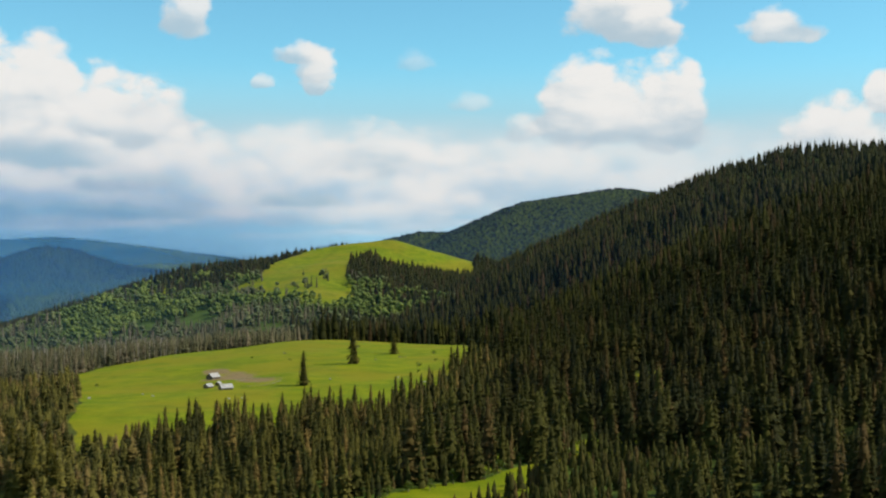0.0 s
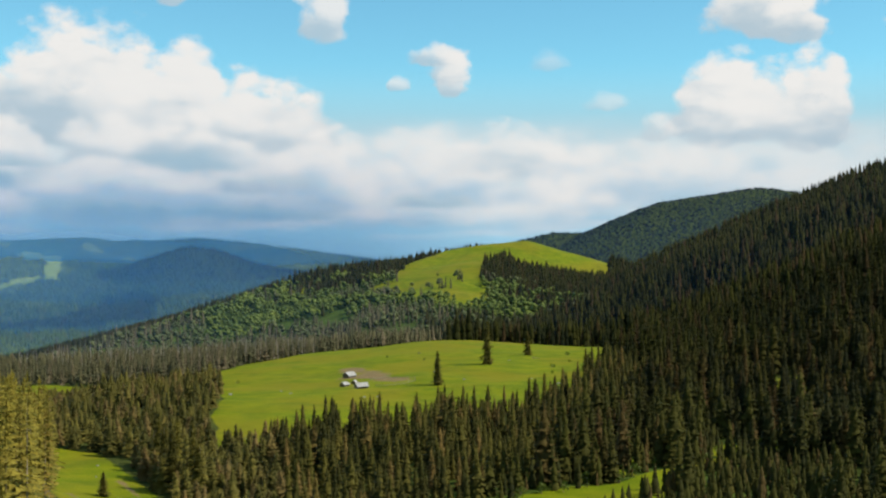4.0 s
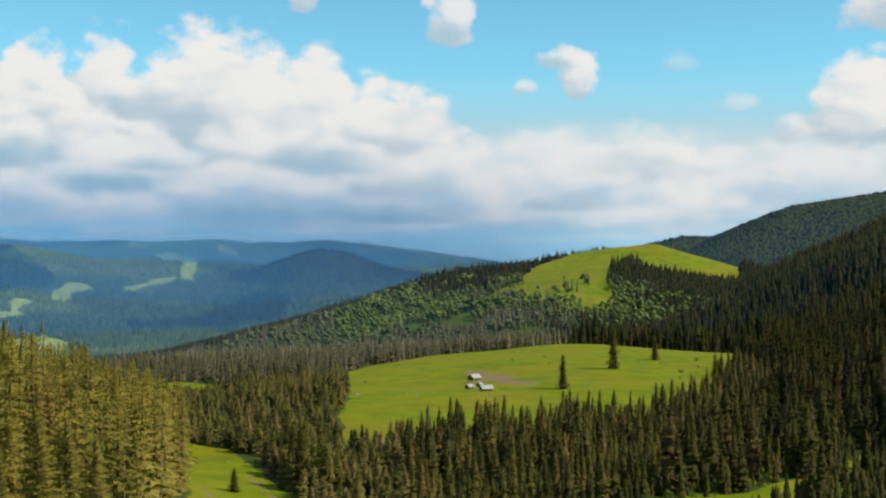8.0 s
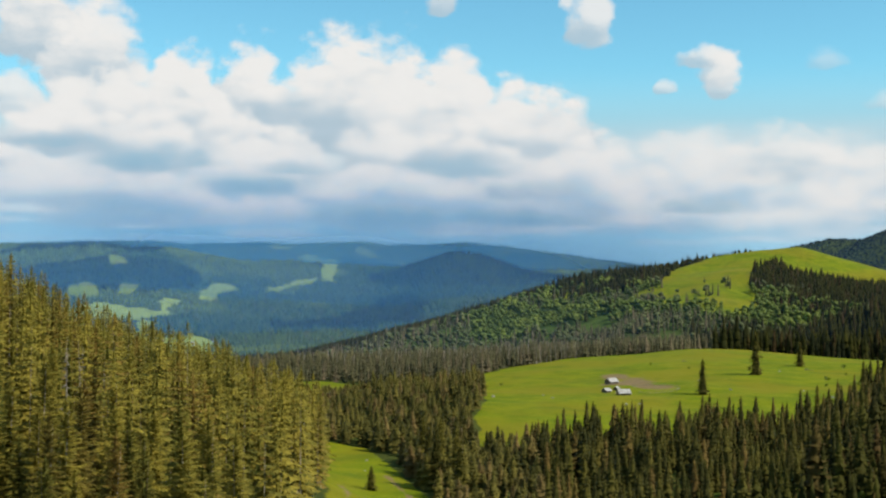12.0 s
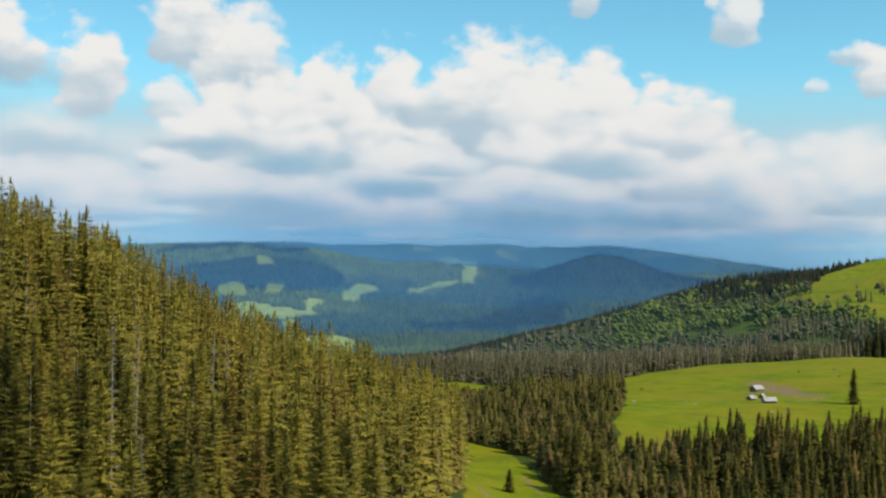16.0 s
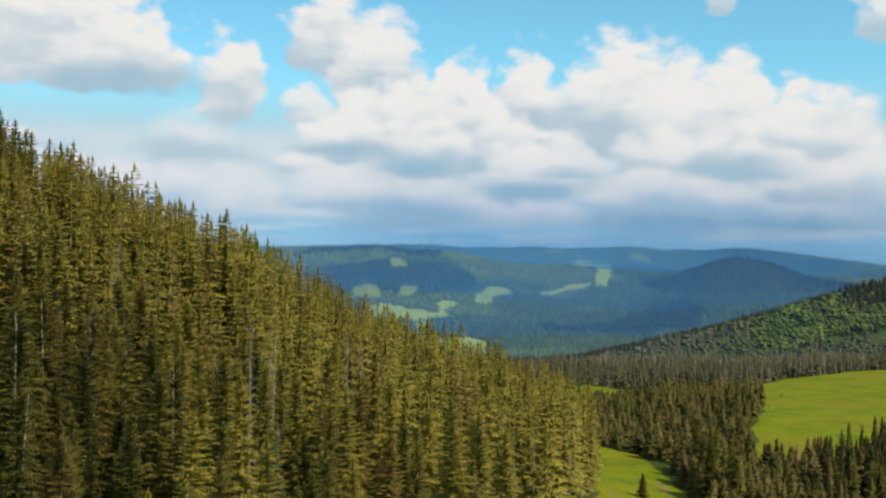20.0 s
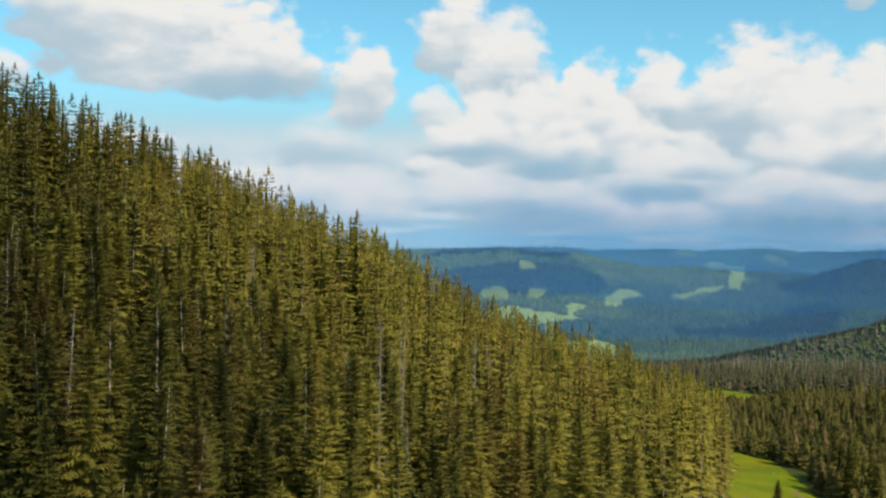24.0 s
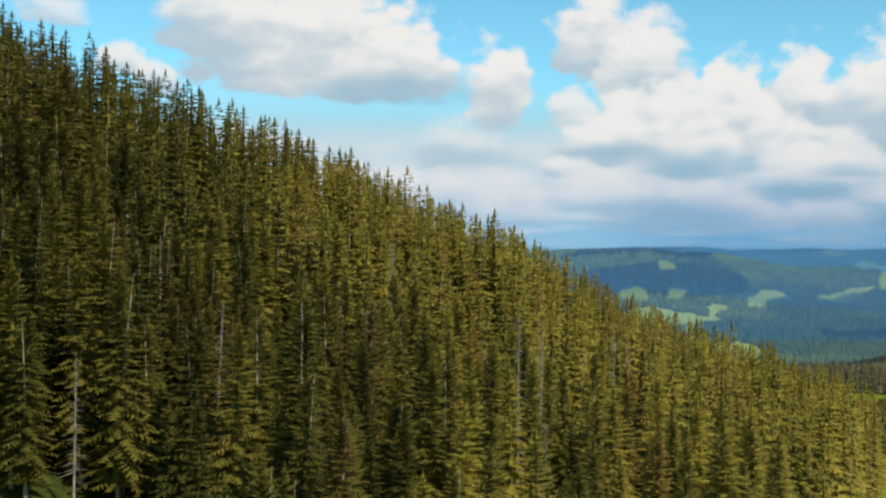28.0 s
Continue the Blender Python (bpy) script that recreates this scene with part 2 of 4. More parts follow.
def leaf_material(name, dark, light):
    m, n = material(name)
    tone = n.add("ShaderNodeAttribute", attribute_name="tone").outputs["Fac"]
    leaf = n.add("ShaderNodeNewGeometry").outputs["Random Per Island"]
    patch = n.noise(n.add("ShaderNodeTexCoord").outputs["Object"], 0.018, 4.0, 0.6)
    colour = n.mix(n.math("ADD", n.math("MULTIPLY", tone, 0.25), n.math("ADD", n.math("MULTIPLY", leaf, 0.25), n.ramp(patch, 0.38, 0.62, 0.0, 0.55))), dark, light)
    d = principled(n, colour, 0.6, Specular_IOR_Level=0.3)
    t = n.add("ShaderNodeBsdfTranslucent", colour).outputs[0]
    finish(n, n.add("ShaderNodeMixShader", 0.3, d, t).outputs[0])
    return m


def bark_material(name, dark, light):
    m, n = material(name)
    where = n.add("ShaderNodeTexCoord").outputs["Object"]
    grain = n.noise(n.vec("MULTIPLY", where, (9, 9, 1.1)), 1.0, 5.0)
    patch = n.noise(where, 0.7, 3.0)
    colour = n.mix(n.ramp(n.math("ADD", n.math("MULTIPLY", grain, 0.6), n.math("MULTIPLY", patch, 0.4)), 0.35, 0.65), dark, light)
    finish(n, principled(n, colour, 0.85, bump(n, grain, 0.6, 0.03)))
    return m


def ground_material():
    """Grass in the clearings, needle litter and scrub under the woods; the cover layer says which."""
    m, n = material("hill_ground")
    where = n.add("ShaderNodeTexCoord").outputs["Object"]
    grass = n.add("ShaderNodeAttribute", attribute_name="grass").outputs["Fac"]
    worn = n.add("ShaderNodeAttribute", attribute_name="worn").outputs["Fac"]
    leafy = n.add("ShaderNodeAttribute", attribute_name="leafy").outputs["Fac"]
    broad, mid, fine = n.noise(where, 0.012, 4.0), n.noise(where, 0.07, 5.0), n.noise(where, 0.9, 4.0, 0.65)
    tuft = n.math("ADD", n.math("MULTIPLY", mid, 0.55), n.math("MULTIPLY", fine, 0.45))
    meadow = n.mix(n.ramp(tuft, 0.36, 0.64), (0.088, 0.128, 0.002, 1), (0.175, 0.192, 0.004, 1))
    meadow = n.mix(n.math("MULTIPLY", n.ramp(broad, 0.42, 0.62), 0.7), meadow, (0.18, 0.155, 0.008, 1))
    meadow = n.mix(n.math("MULTIPLY", n.ramp(fine, 0.62, 0.78), 0.5), meadow, (0.22, 0.20, 0.05, 1))
    damp = n.math("MULTIPLY", n.ramp(n.noise(where, 0.028, 5.0, 0.6, 0.6), 0.52, 0.70), 0.4)
    meadow = n.mix(damp, meadow, (0.055, 0.095, 0.006, 1))
    litter = n.mix(n.ramp(tuft, 0.35, 0.65), (0.028, 0.038, 0.008, 1), (0.070, 0.082, 0.014, 1))
    brush = n.mix(n.ramp(tuft, 0.35, 0.65), (0.032, 0.052, 0.008, 1), (0.07, 0.105, 0.014, 1))
    litter = n.mix(leafy, litter, brush)
    earth = n.mix(n.ramp(fine, 0.3, 0.7), (0.11, 0.085, 0.036, 1), (0.24, 0.165, 0.078, 1))
    edge = n.ramp(n.math("ADD", grass, n.math("MULTIPLY", n.math("SUBTRACT", tuft, 0.5), 0.9)), 0.42, 0.58)
    colour = n.mix(edge, litter, meadow)
    colour = n.mix(n.ramp(n.math("ADD", worn, n.math("MULTIPLY", n.math("SUBTRACT", tuft, 0.5), 1.6)), 0.22, 0.55), colour, earth)
    hay = n.add("ShaderNodeAttribute", attribute_name="hay").outputs["Fac"]
    colour = n.mix(n.math("MULTIPLY", n.math("MULTIPLY", hay, edge), n.ramp(mid, 0.3, 0.6, 0.6, 1.0)), colour, (0.25, 0.30, 0.06, 1))
    finish(n, principled(n, colour, 0.9, bump(n, tuft, 0.7, 0.6), Specular_IOR_Level=0.06))
    return m


def plain_material(name, dark, light, scale, rough):
    m, n = material(name)
    where = n.add("ShaderNodeTexCoord").outputs["Object"]
    v = n.noise(where, scale, 5.0, 0.6)
    finish(n, principled(n, n.mix(n.ramp(v, 0.35, 0.65), dark, light), rough, bump(n, v, 0.4, 0.02)))
    return m


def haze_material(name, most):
    """A stand-in for blue summer air over the deep valley: mostly clear, thinning out with height."""
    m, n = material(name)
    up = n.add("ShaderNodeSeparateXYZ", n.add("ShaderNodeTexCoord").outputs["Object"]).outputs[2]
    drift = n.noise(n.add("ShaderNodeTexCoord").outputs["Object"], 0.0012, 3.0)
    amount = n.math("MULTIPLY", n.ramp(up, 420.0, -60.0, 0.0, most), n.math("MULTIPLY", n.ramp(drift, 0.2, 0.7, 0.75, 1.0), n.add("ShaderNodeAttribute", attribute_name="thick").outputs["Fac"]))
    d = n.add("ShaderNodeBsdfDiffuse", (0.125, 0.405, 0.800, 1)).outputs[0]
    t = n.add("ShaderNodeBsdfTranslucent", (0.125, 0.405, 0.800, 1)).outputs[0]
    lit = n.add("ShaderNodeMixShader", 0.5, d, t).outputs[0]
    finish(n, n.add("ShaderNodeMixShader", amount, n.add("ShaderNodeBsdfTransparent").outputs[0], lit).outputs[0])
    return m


SPRUCE = needle_material("spruce_needles", (0.084, 0.082, 0.015, 1), (0.296, 0.238, 0.036, 1), (0.22, 0.13, 0.03, 1), 0.25)
# dark spruce needles, with cloud shade mixed into the colour
DARK_SHADED_SPRUCE = needle_material("dark_shaded_needles", (0.006, 0.010, 0.002, 1), (0.036, 0.036, 0.003, 1), (0.055, 0.030, 0.011, 1), 0.25)
WOODS = needle_material("mountain_wood_needles", (0.018, 0.040, 0.012, 1), (0.104, 0.140, 0.034, 1), (0.12, 0.09, 0.04, 1), 0.1)
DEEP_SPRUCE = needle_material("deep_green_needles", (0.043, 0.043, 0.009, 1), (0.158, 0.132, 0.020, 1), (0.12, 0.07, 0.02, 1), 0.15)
# needles darkened to carry the shade that lies on the long slope
EAST_SHADE_SPRUCE = needle_material("shaded_slope_needles", (0.009, 0.012, 0.003, 1), (0.050, 0.045, 0.006, 1), (0.08, 0.045, 0.014, 1), 0.25)
FAR_SPRUCE = needle_material("far_spruce_needles", (0.024, 0.026, 0.006, 1), (0.098, 0.086, 0.015, 1), (0.19, 0.12, 0.035, 1), 0.25)
BROWN_SPRUCE = needle_material("brownish_spruce_needles", (0.056, 0.054, 0.013, 1), (0.168, 0.142, 0.029, 1), (0.20, 0.13, 0.05, 1), 0.35)
FRESH_SPRUCE = needle_material("fresh_green_needles", (0.050, 0.066, 0.012, 1), (0.135, 0.155, 0.028, 1), (0.12, 0.10, 0.03, 1), 0.05)
# near-black needles that hold the cloud shadow on the round mountain
CLOUD_SHADE_SPRUCE = needle_material("cloud_shaded_needles", (0.004, 0.007, 0.004, 1), (0.018, 0.022, 0.010, 1), (0.02, 0.018, 0.010, 1), 0.1)
# olive needles, darkened too for the shade low on that slope
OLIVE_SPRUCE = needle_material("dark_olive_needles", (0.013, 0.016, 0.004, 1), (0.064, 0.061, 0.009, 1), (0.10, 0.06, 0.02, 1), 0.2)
THIN_SPRUCE = needle_material("thinning_spruce_needles", (0.050, 0.051, 0.026, 1), (0.122, 0.112, 0.052, 1), (0.17, 0.13, 0.08, 1), 0.4)
LEAVES = leaf_material("broad_leaves", (0.060, 0.092, 0.010, 1), (0.180, 0.220, 0.022, 1))
DULL_LEAVES = leaf_material("grey_green_leaves", (0.060, 0.080, 0.020, 1), (0.150, 0.160, 0.045, 1))
BARK = bark_material("spruce_bark", (0.17, 0.135, 0.095, 1), (0.43, 0.36, 0.26, 1))
DEADWOOD = bark_material("dead_wood", (0.15, 0.12, 0.09, 1), (0.36, 0.31, 0.24, 1))
GROUND = ground_material()
SHINGLE = plain_material("weathered_shingle", (0.22, 0.21, 0.19, 1), (0.40, 0.38, 0.35, 1), 1.5, 0.7)
TIMBER = plain_material("dark_timber", (0.07, 0.05, 0.035, 1), (0.16, 0.12, 0.08, 1), 2.0, 0.8)
STONE = plain_material("pale_stone", (0.18, 0.175, 0.155, 1), (0.30, 0.29, 0.26, 1), 1.2, 0.85)
PLASTER = plain_material("white_plaster", (0.6, 0.58, 0.54, 1), (0.8, 0.78, 0.74, 1), 0.8, 0.8)
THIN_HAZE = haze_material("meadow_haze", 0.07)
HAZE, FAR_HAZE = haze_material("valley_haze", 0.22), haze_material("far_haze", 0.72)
# ---- the lie of the land ----
def vnoise(x, y, seed):
    """Smooth value noise in 0..1 on a unit lattice."""
    ix, iy = np.floor(x), np.floor(y)
    fx, fy = x - ix, y - iy
    fx, fy = fx * fx * (3 - 2 * fx), fy * fy * (3 - 2 * fy)

    def corner(a, b):
        h = np.sin(a * 127.1 + b * 311.7 + seed * 74.7) * 43758.5453
        return h - np.floor(h)
    top = corner(ix, iy) * (1 - fx) + corner(ix + 1, iy) * fx
    low = corner(ix, iy + 1) * (1 - fx) + corner(ix + 1, iy + 1) * fx
    return top * (1 - fy) + low * fy


def fbm(x, y, size, seed, octaves=4):
    """Fractal noise about zero, roughly -0.5..0.5, its largest lumps `size` metres across."""
    total, amp, norm = 0.0, 1.0, 0.0
    for k in range(octaves):
        total = total + amp * (vnoise(x / size * 2 ** k + 17.3 * k, y / size * 2 ** k + 9.1 * k, seed + k) - 0.5)
        norm += amp
        amp *= 0.5
    return total / norm


def ridge(x, y, crest, slope, rounding):
    """Height of a ridge whose crest runs through (x, y, height) points and whose sides fall off evenly."""
    best = np.full(np.shape(x), -1e4)
    for (ax, ay, ah), (bx, by, bh) in zip(crest[:-1], crest[1:]):
        dx, dy = bx - ax, by - ay
        s = np.clip(((x - ax) * dx + (y - ay) * dy) / (dx * dx + dy * dy), 0, 1)
        d = np.hypot(x - ax - s * dx, y - ay - s * dy)
        best = np.maximum(best, ah + (bh - ah) * s - slope * (np.sqrt(d * d + rounding ** 2) - rounding))
    return best


def softmax(a, b, k):
    m = np.maximum(a, b)
    return m + k * np.log(np.exp((a - m) / k) + np.exp((b - m) / k))


NEAR_SPUR = [(-235, -260, 165), (-262, -60, 145), (-272, 40, 128), (-280, 112, 116), (-283, 188, 96), (-330, 262, 84), (-354, 320, 68), (-364, 370, 40), (-372, 415, 15), (-380, 465, -10)]
EAST_RIDGE = [(560, -300, 120), (610, 300, 160), (660, 800, 205), (610, 1200, 212), (537, 1400, 200), (465, 1531, 202), (412, 1650, 187), (362, 1763, 130), (267, 1831, 73), (152, 1844, 24), (42, 1849, -12), (-60, 1870, -20)]
GREEN_HILL = [(-534, 1240, -35), (-525, 1405, -27), (-477, 1632, -5), (-422, 1801, 30), (-369, 1864, 42), (-281, 1930, 57), (-221, 2038, 82), (-95, 2098, 100), (-26, 2150, 81), (60, 2200, 34)]
DARK_MOUNTAIN = [(-480, 3400, -80), (-320, 3320, 20), (-230, 3282, 72), (-149, 3287, 110), (-67, 3289, 129), (46, 3290, 130), (95, 3289, 150), (143, 3287, 180), (192, 3285, 200), (240, 3281, 216), (320, 3275, 226), (383, 3268, 234), (446, 3260, 244), (493, 3253, 250), (539, 3246, 248), (585, 3238, 240), (623, 3231, 225), (684, 3218, 194), (1100, 3100, 120)]
FAR_RANGE = [(600, 4500, 0), (-700, 4450, 5), (-893, 4452, 25), (-970, 4436, 51), (-1057, 4416, 58), (-1187, 4383, 48), (-1295, 4352, 76), (-1370, 4329, 105), (-1466, 4297, 115), (-1633, 4236, 109), (-1757, 4187, 106), (-1878, 4133, 119), (-1977, 4087, 111), (-2075, 4039, 97), (-2170, 3988, 109), (-2371, 3872, 103), (-2494, 3794, 99), (-2562, 3748, 114), (-2676, 3667, 112), (-2832, 3549, 104), (-2950, 3300, 92), (-3600, 2700, 95), (-4200, 1500, 110)]
DARK_HILL = [(-773, 3537, -9), (-911, 3504, 10), (-1015, 3475, 30), (-1083, 3455, 57), (-1143, 3435, 81), (-1185, 3421, 86), (-1244, 3400, 66), (-1310, 3375, 23), (-1376, 3349, -27)]
HILL_FRONT = [(-140, 2060, 86), (-150, 1900, 60), (-190, 1650, 22), (-210, 1400, -14), (-220, 1200, -34)]
FAR_WEST = [(-2050, 3330, 40), (-2180, 3230, 80), (-2330, 3130, 90), (-2480, 3020, 84), (-2600, 2880, 60)]
WEST_KNOLL = [(-1880, 2900, -30), (-2010, 2820, 25), (-2120, 2720, 20), (-2230, 2600, -30)]
SLOPE_NEAR, SLOPE_EAST, SLOPE_HILL = 0.47, 0.43, 0.36


def ground_height(x, y):
    s = x * -0.53 + y * 0.848                      # down the main valley
    z = np.interp(s, [-3000, 0, 650, 1150, 1500, 2300, 2800, 5200], [0, -8, -10, -40, -75, -145, -145, -100])
    z = z + 26 * np.clip((x - 150) / 500, 0, 1.5)   # floor lifts a little to the east
    z = z + 19 * np.exp(-((x + 130) ** 2 + (y - 1040) ** 2) / 260 ** 2)   # the swell of the big meadow
    z = z + 6 * np.exp(-((x + 135) / 85) ** 2 - ((y - 1140) / 110) ** 2)   # and its upper tongue
    z = softmax(z, ridge(x, y, NEAR_SPUR, SLOPE_NEAR, 8) - 4, 4)
    z = softmax(z, ridge(x, y, EAST_RIDGE, SLOPE_EAST, 10), 10)
    z = softmax(z, ridge(x, y, GREEN_HILL, SLOPE_HILL, 12), 8)
    z = softmax(z, ridge(x, y, HILL_FRONT, 0.24, 60), 8)
    z = softmax(z, ridge(x, y, DARK_MOUNTAIN, 0.45, 12), 6)
    z = softmax(z, ridge(x, y, FAR_RANGE, 0.14, 60), 12)
    z = softmax(z, ridge(x, y, DARK_HILL, 0.40, 20), 8)
    z = softmax(z, ridge(x, y, FAR_WEST, 0.22, 40), 10)
    z = softmax(z, ridge(x, y, WEST_KNOLL, 0.25, 30), 10)
    d = np.hypot(x, y)
    z = z + fbm(x, y, 90, 3) * np.clip(d / 150, 0.5, 1) * 5 + fbm(x, y, 420, 11, 3) * np.clip((d - 500) / 1500, 0, 1) * 16
    far = np.clip((d - 2500) / 400, 0, 1) * np.clip((4350 - d) / 300, 0, 1)
    far = far * np.clip((-500 - x) / 200, 0, 1) * np.clip(-ridge(x, y, DARK_HILL, 0.40, 20) / 60, 0, 1)
    return z + fbm(x, y, 620, 15, 4) * 70 * far


# ---- meshes from arrays ----
def mesh_from(name, verts, tris, mat, **layers):
    """A triangle mesh out of two arrays, with float layers on its points."""
    me = bpy.data.meshes.new(name)
    nv, nf = len(verts), len(tris)
    me.vertices.add(nv), me.loops.add(nf * 3), me.polygons.add(nf)
    me.vertices.foreach_set("co", np.asarray(verts, np.float32).ravel())
    me.loops.foreach_set("vertex_index", np.asarray(tris, np.int32).ravel())
    me.polygons.foreach_set("loop_start", np.arange(0, nf * 3, 3, dtype=np.int32))
    for key, values in layers.items():
        me.attributes.new(key, "FLOAT", "POINT").data.foreach_set("value", np.asarray(values, np.float32))
    me.update(calc_edges=True)
    me.materials.append(mat)
    return me


def part(name, me, parent, label=""):
    ob = new(name, me)
    ob.parent = parent
    return tagged(ob, label)


# clearings, as rings of plan points
BIG_MEADOW = [(-228, 720), (-272, 836), (-268, 930), (-240, 1040), (-190, 1075), (-120, 1180), (-60, 1190), (86, 1165), (42, 950), (4, 777), (-24, 630), (-70, 590), (-118, 545), (-138, 512), (-160, 505), (-186, 580), (-206, 650)]
GLADE = [(-233, 492), (-208, 484), (-176, 436), (-142, 385), (-105, 320), (-60, 230), (-20, 120), (10, 20), (-30, 20), (-78, 140), (-124, 260), (-160, 340), (-190, 395), (-218, 450)]
STRIP = [(-60, 350), (-30, 405), (-4, 433), (13, 441), (25, 457), (37, 471), (46, 473), (47, 485), (66, 498), (62, 481), (51, 475), (43, 452), (34, 431), (28, 408), (5, 375), (-10, 350)]
HILL_GRASS = [(-316, 1734), (-292, 1797), (-290, 1900), (-272, 1960), (-225, 2055), (-130, 2140), (-40, 2200), (60, 2250), (50, 1980), (34, 1945), (-10, 1899), (-69, 1855), (-98, 1873), (-114, 1950), (-136, 1936), (-147, 1839), (-149, 1762), (-128, 1658), (-125, 1560), (-160, 1545), (-200, 1550), (-245, 1556), (-270, 1620), (-291, 1689)]
WOOD_SHELF = [(-455, 1705), (-440, 1745), (-405, 1752), (-380, 1730), (-410, 1712)]
HOLLOW = [(-430, 806), (-392, 808), (-345, 775), (-328, 745), (-350, 728), (-395, 752)]
# smaller grassy spots and far pastures: middle and half widths
SPOTS = [(27, 489, 8, 7), (14, 462, 8, 6), (60, 508, 8, 7), (67, 522, 8, 8), (81, 525, 9, 10), (84, 506, 8, 6), (111, 514, 6, 8), (-84, 35, 18, 13), (128, 735, 13, 34), (149, 758, 14, 16), (170, 562, 9, 14), (110, 620, 7, 12), (235, 700, 8, 14), (95, 1130, 12, 18)]
# fields and hayland of the far valley, each a ring of plan points
VALLEY_FIELDS = [
    [(-1480, 2115), (-1515, 2245), (-1535, 2315), (-1520, 2405), (-1480, 2405), (-1340, 2240), (-1335, 2140), (-1395, 2090)],
    [(-1535, 2195), (-1665, 2405), (-1725, 2525), (-1695, 2530), (-1605, 2360), (-1505, 2195)],
    [(-1890, 2360), (-1885, 2450), (-1860, 2515), (-1820, 2545), (-1765, 2550), (-1715, 2570), (-1640, 2590), (-1670, 2500), (-1700, 2445), (-1830, 2380)],
    [(-1780, 2635), (-1755, 2680), (-1725, 2665), (-1680, 2570), (-1700, 2545)]]
SLOPE_FIELDS = [
    [(-1780, 2885), (-1770, 2950), (-1725, 2995), (-1690, 2940), (-1710, 2850), (-1680, 2780), (-1695, 2745)],
    [(-1625, 2990), (-1630, 3155), (-1595, 3265), (-1565, 3230), (-1570, 3060), (-1595, 2985)],
    [(-1560, 3205), (-1645, 3415), (-1800, 3670), (-1745, 3725), (-1660, 3520), (-1520, 3245)],
    [(-1895, 3730), (-1900, 3795), (-1835, 3740), (-1705, 3450), (-1725, 3425)]]
HIGH_FIELDS = [
    [(-2210, 2605), (-2195, 2635), (-2075, 2570), (-2095, 2530)], [(-2180, 2995), (-2185, 3040), (-2090, 2970), (-2115, 2910)],
    [(-2145, 3980), (-2080, 3990), (-2010, 3845), (-2045, 3795)], [(-1825, 4025), (-1795, 4100), (-1635, 3845), (-1640, 3800), (-1710, 3840)],
    [(-1560, 3820), (-1560, 3870), (-1530, 3840), (-1490, 3720)], [(-2015, 2605), (-2000, 2635), (-1930, 2570), (-1965, 2550)],
    [(-2505, 2835), (-2485, 2860), (-2420, 2750)], [(-1930, 2715), (-1905, 2740), (-1860, 2670), (-1875, 2645)]]


def inside(x, y, ring):
    """How far a place lies inside a ring, in metres (negative outside)."""
    hit = np.zeros(np.shape(x), bool)
    near = np.full(np.shape(x), 1e9)
    for (ax, ay), (bx, by) in zip(ring, ring[1:] + ring[:1]):
        if ay != by:
            hit ^= ((ay > y) != (by > y)) & (x < (bx - ax) * (y - ay) / (by - ay) + ax)
        dx, dy = bx - ax, by - ay
        s = np.clip(((x - ax) * dx + (y - ay) * dy) / (dx * dx + dy * dy), 0, 1)
        near = np.minimum(near, np.hypot(x - ax - s * dx, y - ay - s * dy))
    return np.where(hit, near, -near)


def leafy_zone(x, y):
    """Below 1 on the foot and west flank of the green hill, where broad-leaved scrub grows."""
    return np.minimum(np.hypot((x + 310) / 300, (y - 1530) / 260), np.hypot((x + 540) / 190, (y - 1430) / 310))


def grass_depth(x, y):
    """Metres inside the nearest clearing, with ragged edges."""
    wobble = fbm(x, y, 40, 21, 4) * 14
    g = np.maximum.reduce([inside(x, y, BIG_MEADOW) + wobble, inside(x, y, GLADE) + wobble * 0.4, inside(x, y, STRIP) + wobble * 0.5,
                           inside(x, y, HOLLOW) + wobble * 0.5, inside(x, y, HILL_GRASS) + wobble * 1.6, inside(x, y, WOOD_SHELF) + wobble * 0.6])
    for sx, sy, rx, ry in SPOTS:
        g = np.maximum(g, (1 - np.hypot((x - sx) / rx, (y - sy) / ry)) * min(rx, ry) + wobble * 0.5)
    far = fbm(x, y, 90, 31, 5) * 75
    for field in VALLEY_FIELDS + SLOPE_FIELDS + HIGH_FIELDS:
        g = np.maximum(g, inside(x, y, field) + far)
    return g


